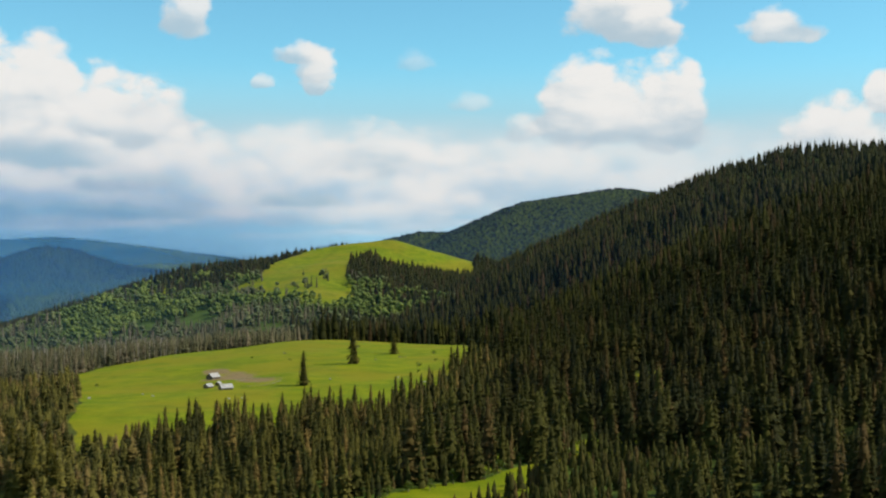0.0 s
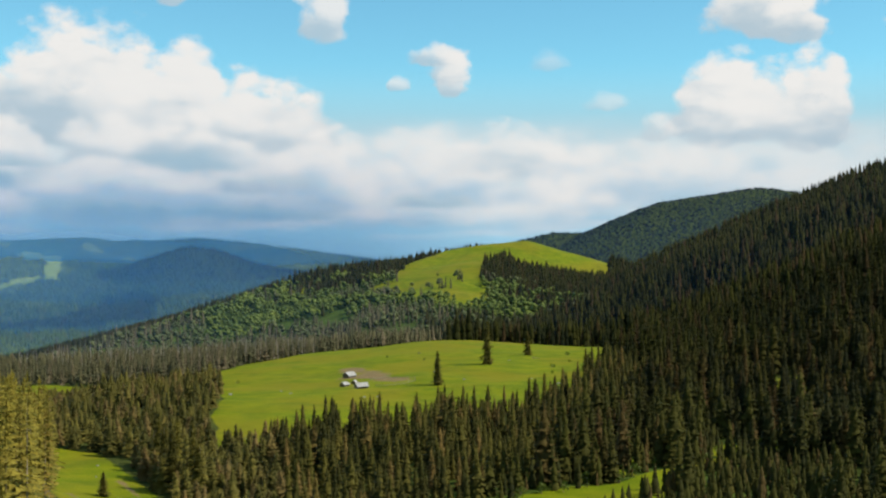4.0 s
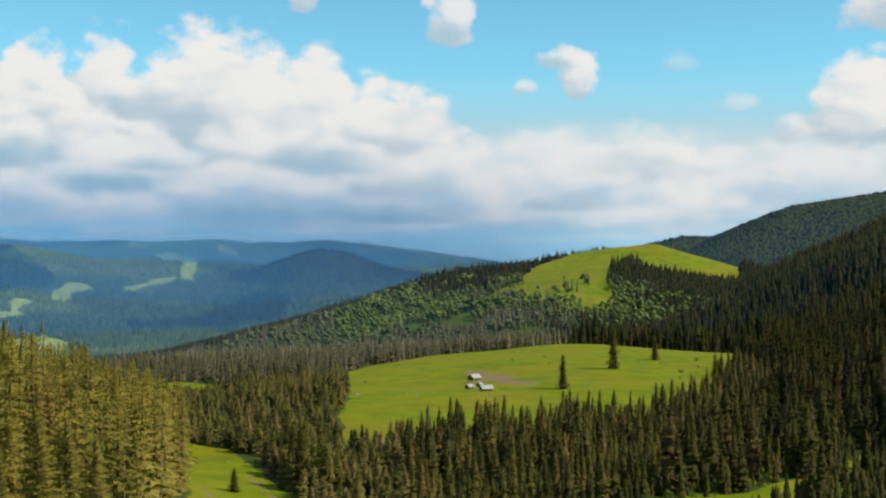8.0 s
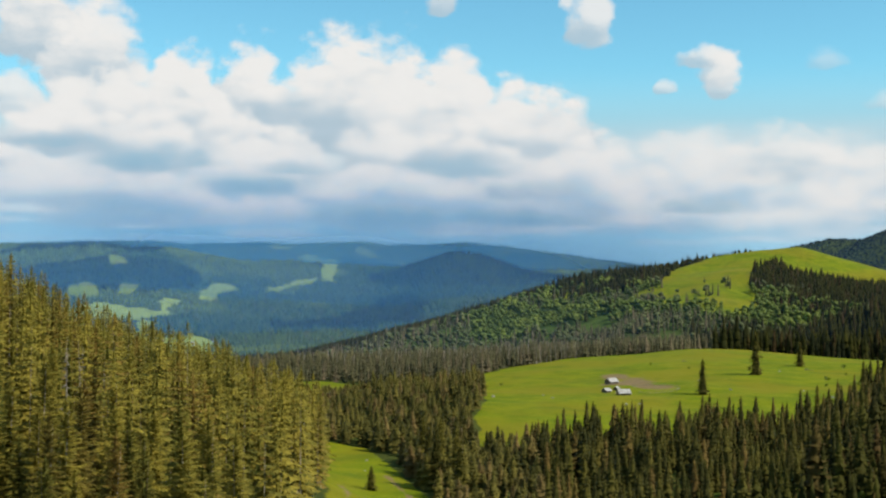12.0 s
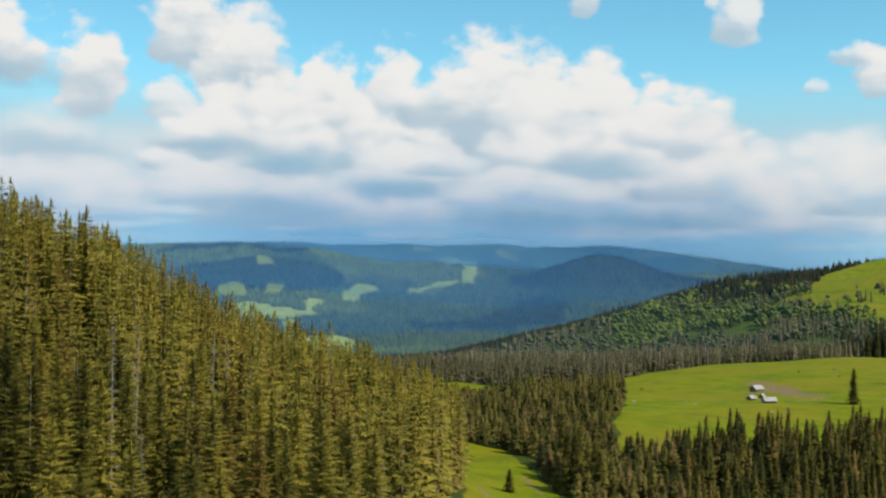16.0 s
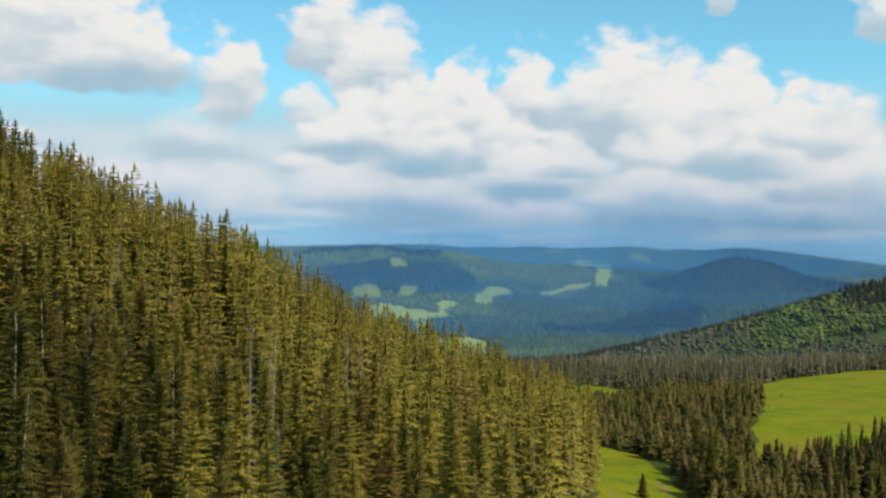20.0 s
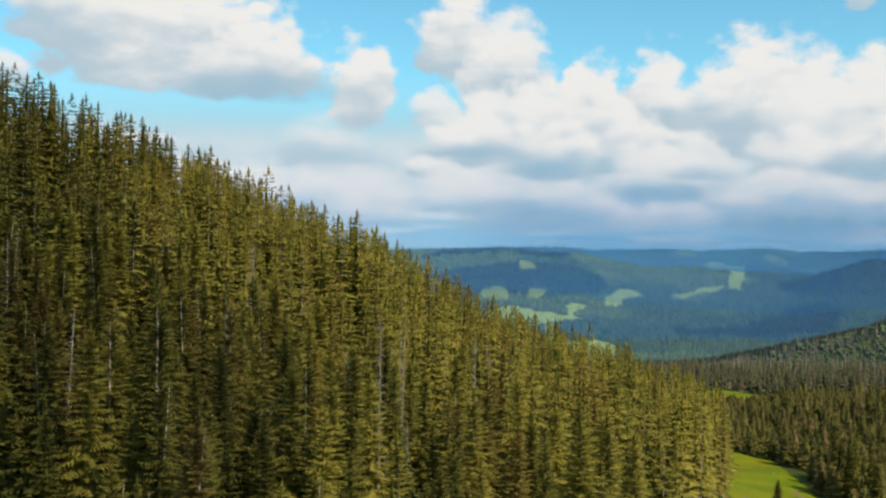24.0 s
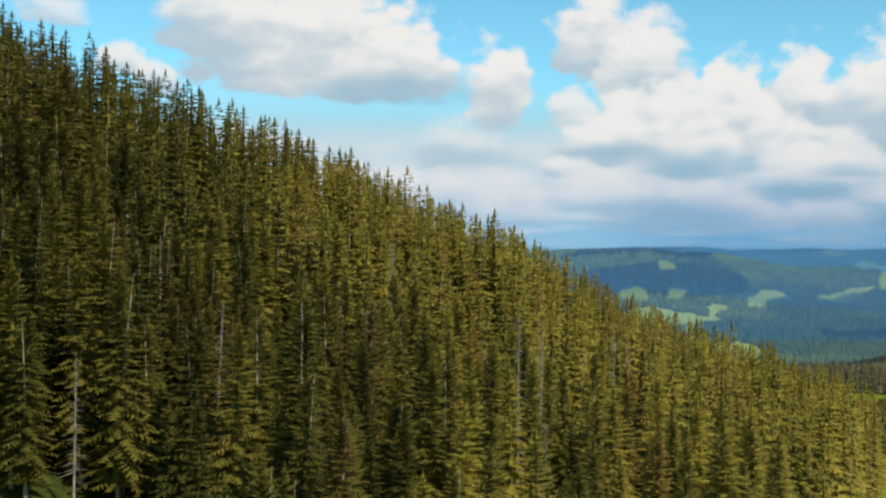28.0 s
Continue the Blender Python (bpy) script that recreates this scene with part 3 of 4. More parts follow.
def build_ground():
    turn = np.concatenate([np.arange(-180, -28, 4.0), np.arange(-28, 10, 0.32), np.arange(10, 44, 0.17), np.arange(44, 76, 0.36), np.arange(76, 180, 4.0)])
    reach = np.concatenate([np.geomspace(12, 290, 40), np.geomspace(300, 1300, 110), np.geomspace(1320, 4930, 170)])
    a, r = np.meshgrid(np.radians(turn), reach)
    x, y = -r * np.sin(a), r * np.cos(a)
    z = ground_height(x, y)
    g = grass_depth(x, y)
    nr, na = x.shape
    verts = np.stack([x, y, z], -1).reshape(-1, 3)
    i, j = np.meshgrid(np.arange(nr - 1), np.arange(na), indexing="ij")
    k = (j + 1) % na
    p, q, s, t = i * na + j, i * na + k, (i + 1) * na + k, (i + 1) * na + j
    tris = np.concatenate([np.stack([p, q, s], -1).reshape(-1, 3), np.stack([p, s, t], -1).reshape(-1, 3)])
    verts = np.concatenate([verts, [[0, 0, ground_height(np.zeros(1), np.zeros(1))[0]]]])
    hub = np.stack([np.full(na, len(verts) - 1), (np.arange(na) + 1) % na, np.arange(na)], -1)
    tris = np.concatenate([tris, hub])[:, ::-1]
    fx, fy = x.ravel(), y.ravel()
    yard = np.maximum.reduce([1.0 - np.hypot((fx - sx) / rx, (fy - sy) / ry) for sx, sy, rx, ry in ((-160, 812, 13, 30), (-140, 790, 20, 34), (-139, 722, 15, 20), (-126, 750, 15, 24))])
    track = 0.9 - np.abs(inside(fx, fy, GLADE) - 6) / 3
    track = np.where((fy < 430) & (fx > -175), track, 0)
    yard = (yard + fbm(fx, fy, 22, 71, 3) * 2.6) * (yard > -0.5)
    worn = np.clip(np.maximum(yard, track * 0.6), 0, 1)
    leafy = np.clip(1.3 - leafy_zone(fx, fy), 0, 1)
    leafy = np.maximum(leafy, np.clip(1.1 + inside(fx, fy, STRIP) / 90, 0, 1))
    end = lambda v: np.append(v, 0.0)
    me = mesh_from("ground", verts, tris, GROUND, grass=end(np.clip(g.ravel() / 8 + 0.5, 0, 1)), worn=end(worn), leafy=end(leafy), hay=end(np.clip((np.hypot(fx, fy) - 2300) / 100, 0, 1) * np.where(np.maximum.reduce([inside(fx, fy, f) for f in VALLEY_FIELDS + SLOPE_FIELDS]) > -30, 1.0, 0.35)))
    me.polygons.foreach_set("use_smooth", np.ones(len(tris), bool))
    tagged(new("ground", me), "rolling grassy and wooded mountain ground with clearings", "ground", kind="structure")


build_ground()


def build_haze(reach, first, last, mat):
    """An added curved sheet that imitates haze over the deep valley behind the near hills."""
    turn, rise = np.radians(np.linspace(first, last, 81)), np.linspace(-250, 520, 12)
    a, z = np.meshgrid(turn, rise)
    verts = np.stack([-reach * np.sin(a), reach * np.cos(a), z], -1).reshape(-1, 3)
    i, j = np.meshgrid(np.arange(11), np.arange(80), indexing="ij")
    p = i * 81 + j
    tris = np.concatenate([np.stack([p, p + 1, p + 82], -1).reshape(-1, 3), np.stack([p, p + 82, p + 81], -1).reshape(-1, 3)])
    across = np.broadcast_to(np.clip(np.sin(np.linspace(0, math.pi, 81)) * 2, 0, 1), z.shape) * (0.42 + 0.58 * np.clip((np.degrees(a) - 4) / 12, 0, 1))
    tagged(new("haze_sheet", mesh_from("haze_sheet", verts, tris, mat, thick=across.ravel())), "thin blue sheet added to imitate summer haze over the deep valley", "haze", kind="structure")


# each added sheet tints all that lies behind it bluer
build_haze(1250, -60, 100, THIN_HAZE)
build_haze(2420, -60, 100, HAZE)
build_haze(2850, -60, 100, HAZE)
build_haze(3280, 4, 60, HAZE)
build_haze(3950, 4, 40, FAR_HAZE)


# ---- conifers ----
class Shape:
    """Collects points and triangles."""
    def __init__(self):
        self.v, self.f = [], []

    def tri(self, a, b, c):
        k = len(self.v)
        self.v += [a, b, c]
        self.f.append((k, k + 1, k + 2))

    def arrays(self):
        return np.array(self.v, float), np.array(self.f, int)


def trunk_shape(rng, height, foot, sides=6, steps=6):
    """A tapered, slightly swaying trunk with a flared foot."""
    s = Shape()
    sway, lean = rng.uniform(0, 6.28), rng.uniform(0.0, 0.012) * height
    rings = []
    for k in range(steps + 1):
        u = k / steps
        r = foot * (1 - u) ** 0.8 * (1 + 0.5 * max(0, 0.08 - u) / 0.08) + 0.012
        cx, cy = math.cos(sway) * lean * u * u * 4, math.sin(sway) * lean * u * u * 4
        rings.append([len(s.v) + i for i in range(sides)])
        s.v += [(cx + r * math.cos(6.283 * i / sides), cy + r * math.sin(6.283 * i / sides), u * height) for i in range(sides)]
    for lo, hi in zip(rings[:-1], rings[1:]):
        for i in range(sides):
            j = (i + 1) % sides
            s.f += [(lo[i], lo[j], hi[j]), (lo[i], hi[j], hi[i])]
    return s.arrays()


def crown_shape(rng, height, spread, whorls, boughs, steps, base=0.14, thin=0.0, curtain=True, core=0.5, fuller=1.0, droop=1.0, core_tiers=6):
    """Whorls of drooping boughs; every bough is a row of serrated sprays along a bent rib."""
    s = Shape()
    zb = height * base
    for w in range(whorls):
        u = (w + rng.uniform(-0.3, 0.3)) / (whorls - 0.4)
        u = min(1 - (1 - min(max(u, 0), 0.999)) ** 1.6, 0.985)
        z0 = zb + (height - zb) * u
        full = min(1.0, 0.72 + 2.2 * u) * min((1 - u) ** 0.62, (1 - u) * 2.7)
        for b in range(boughs if u < 0.93 else 4):
            if rng.random() < thin:
                continue
            turn = 6.283 * (b / boughs + 0.37 * w) + rng.uniform(-0.35, 0.35)
            L = spread * full * rng.uniform(0.68, 1.18) + 0.12
            ox, oy = math.cos(turn), math.sin(turn)
            rise, fall = rng.uniform(0.0, 0.25) + 0.35 * u + max(0, u - 0.75) * 0.7, rng.uniform(0.45, 0.75) * droop * (1 - 0.65 * u * u)
            wide = L * rng.uniform(0.34, 0.46) * fuller + 0.12
            rib = []
            for k in range(steps + 1):
                t = 0.12 + 0.88 * k / steps
                rib.append((ox * L * t, oy * L * t, z0 + L * (rise * t - fall * t * t + 0.12 * t ** 4)))
            for k in range(steps):
                a, c = rib[k], rib[k + 1]
                size = wide * (1.05 - 0.75 * k / steps)
                for side in (-1, 1):
                    q = rng.uniform(0.75, 1.3)
                    tip = (c[0] - oy * side * size * q + ox * size * 0.25, c[1] + ox * side * size * q + oy * size * 0.25, (a[2] + c[2]) / 2 - size * rng.uniform(0.25, 0.6))
                    s.tri(a, c, tip)
                if curtain and k < steps - 1:
                    hang = size * rng.uniform(0.6, 1.2)
                    s.tri(a, c, ((a[0] + c[0]) / 2 + rng.uniform(-.1, .1), (a[1] + c[1]) / 2 + rng.uniform(-.1, .1), (a[2] + c[2]) / 2 - hang))
    if core:
        cv, cf = tier_shape(rng, height, spread * core, core_tiers, 5, base, 2.4)
        k = len(s.v)
        s.v += [tuple(p) for p in cv]
        s.f += [tuple(int(i) + k for i in q) for q in cf]
    top = height * 1.03
    for k in range(3):
        t = 2.1 * k
        s.tri((0.24 * math.cos(t), 0.24 * math.sin(t), height * 0.945), (0.24 * math.cos(t + 2), 0.24 * math.sin(t + 2), height * 0.945), (0, 0, top))
    return s.arrays()


def tier_shape(rng, height, spread, tiers, points, base=0.08, steep=1.75):
    """A far conifer: ragged skirts of needles, one above another."""
    s = Shape()
    for k in range(tiers):
        u = k / tiers
        z0, z1 = height * (base + (1 - base) * u), height * min(1.0, base + (1 - base) * (u + steep / tiers))
        r = spread * (1 - u) ** 0.8
        spin = rng.uniform(0, 6.28)
        ring = []
        for i in range(points):
            q = r * rng.uniform(0.72, 1.15)
            t = spin + 6.283 * i / points
            ring.append((q * math.cos(t), q * math.sin(t), z0 + rng.uniform(-0.06, 0.06) * height))
        n0 = len(s.v)
        s.v += ring + [(0, 0, z1)]
        s.f += [(n0 + i, n0 + (i + 1) % points, n0 + points) for i in range(points)]
    return s.arrays()


def snag_shape(rng, height, twigs):
    """The bare twigs of a dead spruce, short and stiff."""
    s = Shape()
    for k in range(twigs):
        z = height * rng.uniform(0.25, 0.97)
        t, L = rng.uniform(0, 6.283), rng.uniform(0.6, 2.6) * (1.12 - z / height)
        ox, oy = math.cos(t), math.sin(t)
        a, c = (ox * 0.05, oy * 0.05, z), (ox * L, oy * L, z - L * rng.uniform(0.05, 0.5))
        s.tri((a[0] - oy * 0.045, a[1] + ox * 0.045, a[2]), (a[0] + oy * 0.045, a[1] - ox * 0.045, a[2]), c)
        s.tri((a[0], a[1], a[2] + 0.045), (a[0], a[1], a[2] - 0.045), c)
    return s.arrays()


def leaf_crown_shape(rng, height, spread, clumps, leaves):
    """A broad-leaved crown: clumps of small turned leaf sprays, uneven and open."""
    s = Shape()
    for c in range(clumps):
        t, u = rng.uniform(0, 6.283), rng.uniform(0.15, 1)
        r = spread * math.sqrt(rng.random()) * math.sin(math.pi * (0.18 + 0.75 * u)) * 0.9
        cx, cy, cz = r * math.cos(t), r * math.sin(t), height * (0.22 + 0.72 * u)
        size = spread * rng.uniform(0.3, 0.5)
        for k in range(leaves):
            d = Vector((rng.gauss(0, 1), rng.gauss(0, 1), rng.gauss(0, 0.8))).normalized()
            p = Vector((cx, cy, cz)) + d * size * rng.uniform(0.5, 1)
            e = d.cross(Vector((rng.uniform(-1, 1), rng.uniform(-1, 1), rng.uniform(-1, 1)))).normalized() * size * rng.uniform(0.3, 0.55)
            f = d.cross(e)
            s.tri(tuple(p - e), tuple(p + e), tuple(p + f * 1.3 + d * 0.2 * size))
    return s.arrays()


def lump_crown_shape(rng, height, spread, lumps, sprays):
    """A far broad-leaved crown: rounded, uneven lumps of foliage with ragged sprays at the edge."""
    s = Shape()
    ico = bmesh.new()
    bmesh.ops.create_icosphere(ico, subdivisions=1, radius=1.0)
    ico.verts.index_update()
    ball, sides = [v.co.copy() for v in ico.verts], [[v.index for v in f.verts] for f in ico.faces]
    ico.free()
    for c in range(lumps):
        t, r = 6.283 * c / lumps + rng.uniform(-0.6, 0.6), spread * rng.uniform(0.25, 0.6) * (c > 0)
        mid, size = Vector((r * math.cos(t), r * math.sin(t), height * (rng.uniform(0.35, 0.62) if c else 0.66))), spread * rng.uniform(0.5, 0.72)
        n0 = len(s.v)
        s.v += [tuple(mid + Vector((q.x, q.y, q.z * 0.9)) * size * rng.uniform(0.6, 1.25)) for q in ball]
        s.f += [tuple(n0 + i for i in side) for side in sides]
        for k in range(sprays):
            d = Vector((rng.gauss(0, 1), rng.gauss(0, 1), rng.gauss(0.3, 0.8))).normalized()
            e = d.cross(Vector((rng.uniform(-1, 1), rng.uniform(-1, 1), 0.3))).normalized() * size * 0.3
            p = mid + d * size * 0.85
            s.tri(tuple(p - e), tuple(p + e), tuple(p + d * size * rng.uniform(0.3, 0.5)))
    return s.arrays()


def limb_shape(rng, height, foot):
    """Trunk and a few rising limbs of a broad-leaved tree."""
    v, f = trunk_shape(rng, height * 0.8, foot, 5, 3)
    vs, fs, n = [v], [f], len(v)
    for k in range(4):
        lv, lf = trunk_shape(rng, height * 0.42, foot * 0.45, 4, 2)
        m = np.array(pose(0, 0, height * (0.22 + 0.09 * k), rng.uniform(28, 48), 0, rng.uniform(0, 360)))
        lv = lv @ m[:3, :3].T + m[:3, 3]
        vs.append(lv), fs.append(lf + n)
        n += len(lv)
    return np.concatenate(vs), np.concatenate(fs)


def plant_out(name, shapes, places, mat, label, category, seed, lift=-0.3, stem=None):
    """One joined stand: every place (x, y, z, scale, girth) gets one of the shapes, turned and toned by chance."""
    rs = np.random.RandomState(seed)
    pick = rs.randint(0, len(shapes), len(places))
    vs, fs, tones, n = [], [], [], 0
    for k, (v, f) in enumerate(shapes):
        at = places[pick == k]
        if not len(at):
            continue
        t = rs.uniform(0, 6.283, len(at))
        c, s = np.cos(t), np.sin(t)
        x = (v[None, :, 0] * c[:, None] - v[None, :, 1] * s[:, None]) * at[:, 4:5] + at[:, 0:1]
        y = (v[None, :, 0] * s[:, None] + v[None, :, 1] * c[:, None]) * at[:, 4:5] + at[:, 1:2]
        z = v[None, :, 2] * at[:, 3:4] + at[:, 2:3] + lift
        vs.append(np.stack([x, y, z], -1).reshape(-1, 3))
        fs.append((f[None] + (np.arange(len(at)) * len(v))[:, None, None]).reshape(-1, 3) + n)
        tones.append(np.repeat(rs.uniform(0, 1, len(at)), len(v)))
        n += len(at) * len(v)
    crowns = sum(len(f) for f in fs)
    if stem is not None:
        v, f = stem
        vs.append((v[None] * places[:, [3, 3, 3]][:, None] + places[:, None, :3] + [0, 0, lift]).reshape(-1, 3))
        fs.append((f[None] + (np.arange(len(places)) * len(v))[:, None, None]).reshape(-1, 3) + n)
        tones.append(np.zeros(len(places) * len(v)))
    me = mesh_from(name, np.concatenate(vs), np.concatenate(fs), mat, tone=np.concatenate(tones))
    if stem is not None:
        me.materials.append(BARK)
        which = np.zeros(len(me.polygons), np.int32)
        which[crowns:] = 1
        me.polygons.foreach_set("material_index", which)
    return tagged(new(name, me), label, category, kind="stuff")


def lattice(x0, x1, y0, y1, step, seed, jitter=0.42):
    """Unevenly spaced places over a stretch of the plan."""
    rs = np.random.RandomState(seed)
    x, y = np.meshgrid(np.arange(x0, x1, step), np.arange(y0, y1, step))
    x = x + (np.arange(x.shape[0]) % 2)[:, None] * step * 0.5
    x, y = x.ravel(), y.ravel()
    return x + rs.uniform(-jitter, jitter, x.size) * step, y + rs.uniform(-jitter, jitter, x.size) * step


def stand(x, y, tall, seed, spread=0.22):
    """Places with ground height and a scatter of sizes; tall is a share of the shape's own height."""
    rs = np.random.RandomState(seed + 900)
    h = tall * (1 + rs.uniform(-spread, spread, x.size)) * (1 + 0.5 * fbm(x, y, 60, 77, 2))
    return np.stack([x, y, ground_height(x, y), h, h * rs.uniform(0.85, 1.15, x.size)], -1)


def bearing(x, y):
    return np.degrees(np.arctan2(-x, y))


def wooded(x, y, clear=2.0):
    return grass_depth(x, y) < -clear


rng = random.Random(5)
TALL = 24.0
near_kinds, deep_kinds, close_kinds, fresh_kinds = [], [], [], []
for k in range(6):
    h = TALL * rng.uniform(0.9, 1.1)
    thin = (0.05, 0.12, 0.05, 0.30, 0.10, 0.42)[k]
    crown = crown_shape(rng, h, rng.uniform(2.9, 3.6), 36, 6, 4, base=rng.uniform(0.06, 0.2), thin=thin, core=(0.3, 0.28, 0.3, 0.1, 0.25, 0.0)[k], fuller=0.85)
    for needles, kinds in ((SPRUCE, near_kinds), (DEEP_SPRUCE, deep_kinds)):
        kinds.append((mesh_from("trunk", *trunk_shape(rng, h * 0.96, 0.18, 7, 8), BARK), mesh_from("crown", *crown, needles, tone=np.full(len(crown[0]), k / 6))))
for k in range(4):
    h = TALL * rng.uniform(0.92, 1.08)
    crown = crown_shape(rng, h, rng.uniform(2.9, 3.5), 42, 7, 6, base=rng.uniform(0.06, 0.16), thin=(0.05, 0.1, 0.2, 0.08)[k], core=0.22, fuller=0.68)
    for needles in (SPRUCE, DEEP_SPRUCE):
        close_kinds.append((mesh_from("trunk", *trunk_shape(rng, h * 0.96, 0.18, 7, 8), BARK), mesh_from("crown", *crown, needles, tone=np.full(len(crown[0]), k / 4))))
for k in range(2):
    crown = crown_shape(rng, TALL * 0.85, rng.uniform(2.8, 3.2), 34, 7, 5, base=0.05, thin=0.03, core=0.4, fuller=0.9)
    fresh_kinds.append((mesh_from("trunk", *trunk_shape(rng, TALL * 0.8, 0.18, 7, 8), BARK), mesh_from("crown", *crown, FRESH_SPRUCE, tone=np.full(len(crown[0]), k / 2))))
mid_kinds = [crown_shape(rng, TALL * rng.uniform(0.9, 1.1), rng.uniform(2.6, 3.3), 21, 5, 2, base=rng.uniform(0.06, 0.2), thin=(0.05, 0.1, 0.05, 0.2, 0.4)[k], curtain=False, core=(0.32, 0.3, 0.32, 0.12, 0.0)[k], fuller=1.1, droop=1.15) for k in range(5)]
mid_trunk = trunk_shape(rng, TALL * 0.93, 0.14, 4, 3)
valley_kinds = [crown_shape(rng, TALL * rng.uniform(0.75, 1.12), rng.uniform(2.7, 3.5), 14, 5, 1, base=rng.uniform(0.02, 0.1), thin=0.05, curtain=False, core=0.9, fuller=0.8, droop=1.6, core_tiers=9) for k in range(8)]
back_kinds = [tier_shape(rng, TALL, 3.2, 2, 5) for k in range(2)]
wall_kinds = [crown_shape(rng, TALL * rng.uniform(0.8, 1.1), rng.uniform(2.7, 3.4), 8, 4, 1, base=0.04, thin=0.05, curtain=False, core=0.6, fuller=1.9, droop=1.9, core_tiers=3) for k in range(5)]
lone_kinds = []
for k in range(3):
    crown = crown_shape(rng, TALL, rng.uniform(3.0, 3.4), 26, 7, 2, base=0.015, thin=0.0, core=0.75, fuller=1.5, droop=1.3)
    lone_kinds.append((mesh_from("trunk", *trunk_shape(rng, TALL * 0.95, 0.28, 7, 6), BARK), mesh_from("crown", *crown, DEEP_SPRUCE, tone=np.full(len(crown[0]), k / 3))))
ridge_kinds = [tier_shape(rng, TALL * rng.uniform(0.85, 1.1), rng.uniform(2.6, 3.4), 4, 5, steep=2.2) for k in range(4)]
far_kinds = [tier_shape(rng, TALL * 0.9, rng.uniform(3.0, 3.8), 2, 5) for k in range(3)]
speck_kinds = [tier_shape(rng, TALL * 0.9, rng.uniform(5.0, 6.4), 1, 3, base=0.0) for k in range(3)]
dead_kinds = []
for k in range(3):
    h = rng.uniform(17, 22)
    dead_kinds.append((mesh_from("trunk", *trunk_shape(rng, h, 0.14, 6, 6), DEADWOOD), mesh_from("twigs", *snag_shape(rng, h, 130), DEADWOOD)))


def spruce_tree(kind, m, label, group, crown_name="crown"):
    trunk, crown = kind
    ob = new("spruce_tree")
    ob.matrix_world = m
    part("trunk", trunk, ob)
    c = part(crown_name, crown, ob)
    if crown_name == "twigs":
        tagged(c, kind="stuff")
    return tagged(ob, label, "tree", group)


# the near slope: the front rows are trees of their own
x, y = lattice(-420, 60, -60, 560, 5.7, 41)
d, a = np.hypot(x, y), bearing(x, y)
keep = wooded(x, y, 1.0) & (d > 62) & (d < 430) & (a > 25.4) & (a < 76) & (ground_height(x, y) > -6)
rs = np.random.RandomState(8)
keep &= rs.uniform(0, 1, x.size) > 0.06
x, y = x[keep], y[keep]
order = np.argsort(np.hypot(x + 20, y))
front, rest = order[:290], order[290:]
spots = stand(x, y, 1.0, 41)
for k in front:
    px, py, pz, ph, pg = (float(q) for q in spots[k])
    m = pose(px, py, pz - 0.3, rng.uniform(-2, 2), rng.uniform(-2, 2), rng.uniform(0, 360)) @ Matrix.Diagonal((pg * 1.2, pg * 1.2, ph, 1))
    if rng.random() < 0.06:
        ob = spruce_tree(rng.choice(dead_kinds), m, "bare grey dead spruce standing among living trees on the slope", "dead spruces", "twigs")
        ob.name = "dead_spruce"
    else:
        i = rng.randrange(6)
        # nearest trees mostly take deep needles: shade low on the slope put into colour
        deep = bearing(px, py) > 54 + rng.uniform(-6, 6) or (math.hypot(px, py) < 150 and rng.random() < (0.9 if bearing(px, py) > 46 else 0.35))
        fresh = rng.random() < 0.04
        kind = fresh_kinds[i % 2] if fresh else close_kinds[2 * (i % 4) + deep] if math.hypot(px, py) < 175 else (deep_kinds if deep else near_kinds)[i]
        spruce_tree(kind, m, "fresh light-green spruce with dense boughs on the steep slope" if fresh else "tall spruce in deep or shade-darkened green with drooping boughs on the steep slope" if deep else ("tall olive-green spruce with drooping boughs on the steep slope", "thin-crowned spruce with pale trunk showing, on the steep slope")[i in (3, 5)], "spruces on the near slope")
slope = spots[rest]
slope[:, 4] *= 1.15
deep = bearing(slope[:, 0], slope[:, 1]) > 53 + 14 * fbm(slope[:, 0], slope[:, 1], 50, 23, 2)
plant_out("slope_spruces", mid_kinds, slope[~deep], SPRUCE, "dense olive-green spruce wood with pale trunks on the steep slope", "forest", 51, stem=mid_trunk)
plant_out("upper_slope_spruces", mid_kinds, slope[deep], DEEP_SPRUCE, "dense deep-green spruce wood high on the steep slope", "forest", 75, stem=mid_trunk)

# the valley woods in front of, beside and behind the big meadow
x, y = lattice(-560, 420, 150, 900, 7.0, 42, 0.6)
d, a = np.hypot(x, y), bearing(x, y)
keep = wooded(x, y) & (d < 820) & (a > -27) & (a < 48) & ((d >= 430) | (ground_height(x, y) <= -6)) & ((d > 325) | (a > 25.4)) & ((d > 375) | (a > 4))
x, y = x[keep], y[keep]
valley = stand(x, y, 0.68, 42, 0.34)
low = 0.32 + 0.68 * np.clip(-np.maximum(inside(x, y, STRIP), 25 - np.hypot(x - np.clip(x, 60, 100), y - 505)) / 130 + np.clip((bearing(x, y) - 4) / 4, 0, 1), 0, 1)      # young, short trees round the grassy strip
low = np.where((d[keep] < 405) | ((x > 40) & (d[keep] < 490)), low, np.maximum(low, 0.85))
valley[:, 3] *= low
valley[:, 4] *= 0.3 + 0.7 * low
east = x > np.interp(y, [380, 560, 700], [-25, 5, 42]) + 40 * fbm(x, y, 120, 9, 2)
valley[east & (low > 0.6), 3:5] *= 1.55
valley[:, 4] *= 1.3
sx, sy = lattice(-90, 200, 320, 620, 6.0, 72, 0.6)
ring = inside(sx, sy, STRIP)
keep = (grass_depth(sx, sy) < 2 + 14 * fbm(sx, sy, 16, 14, 2)) & (ring > -75) & (np.hypot(sx, sy) > 375) & (bearing(sx, sy) < 6)
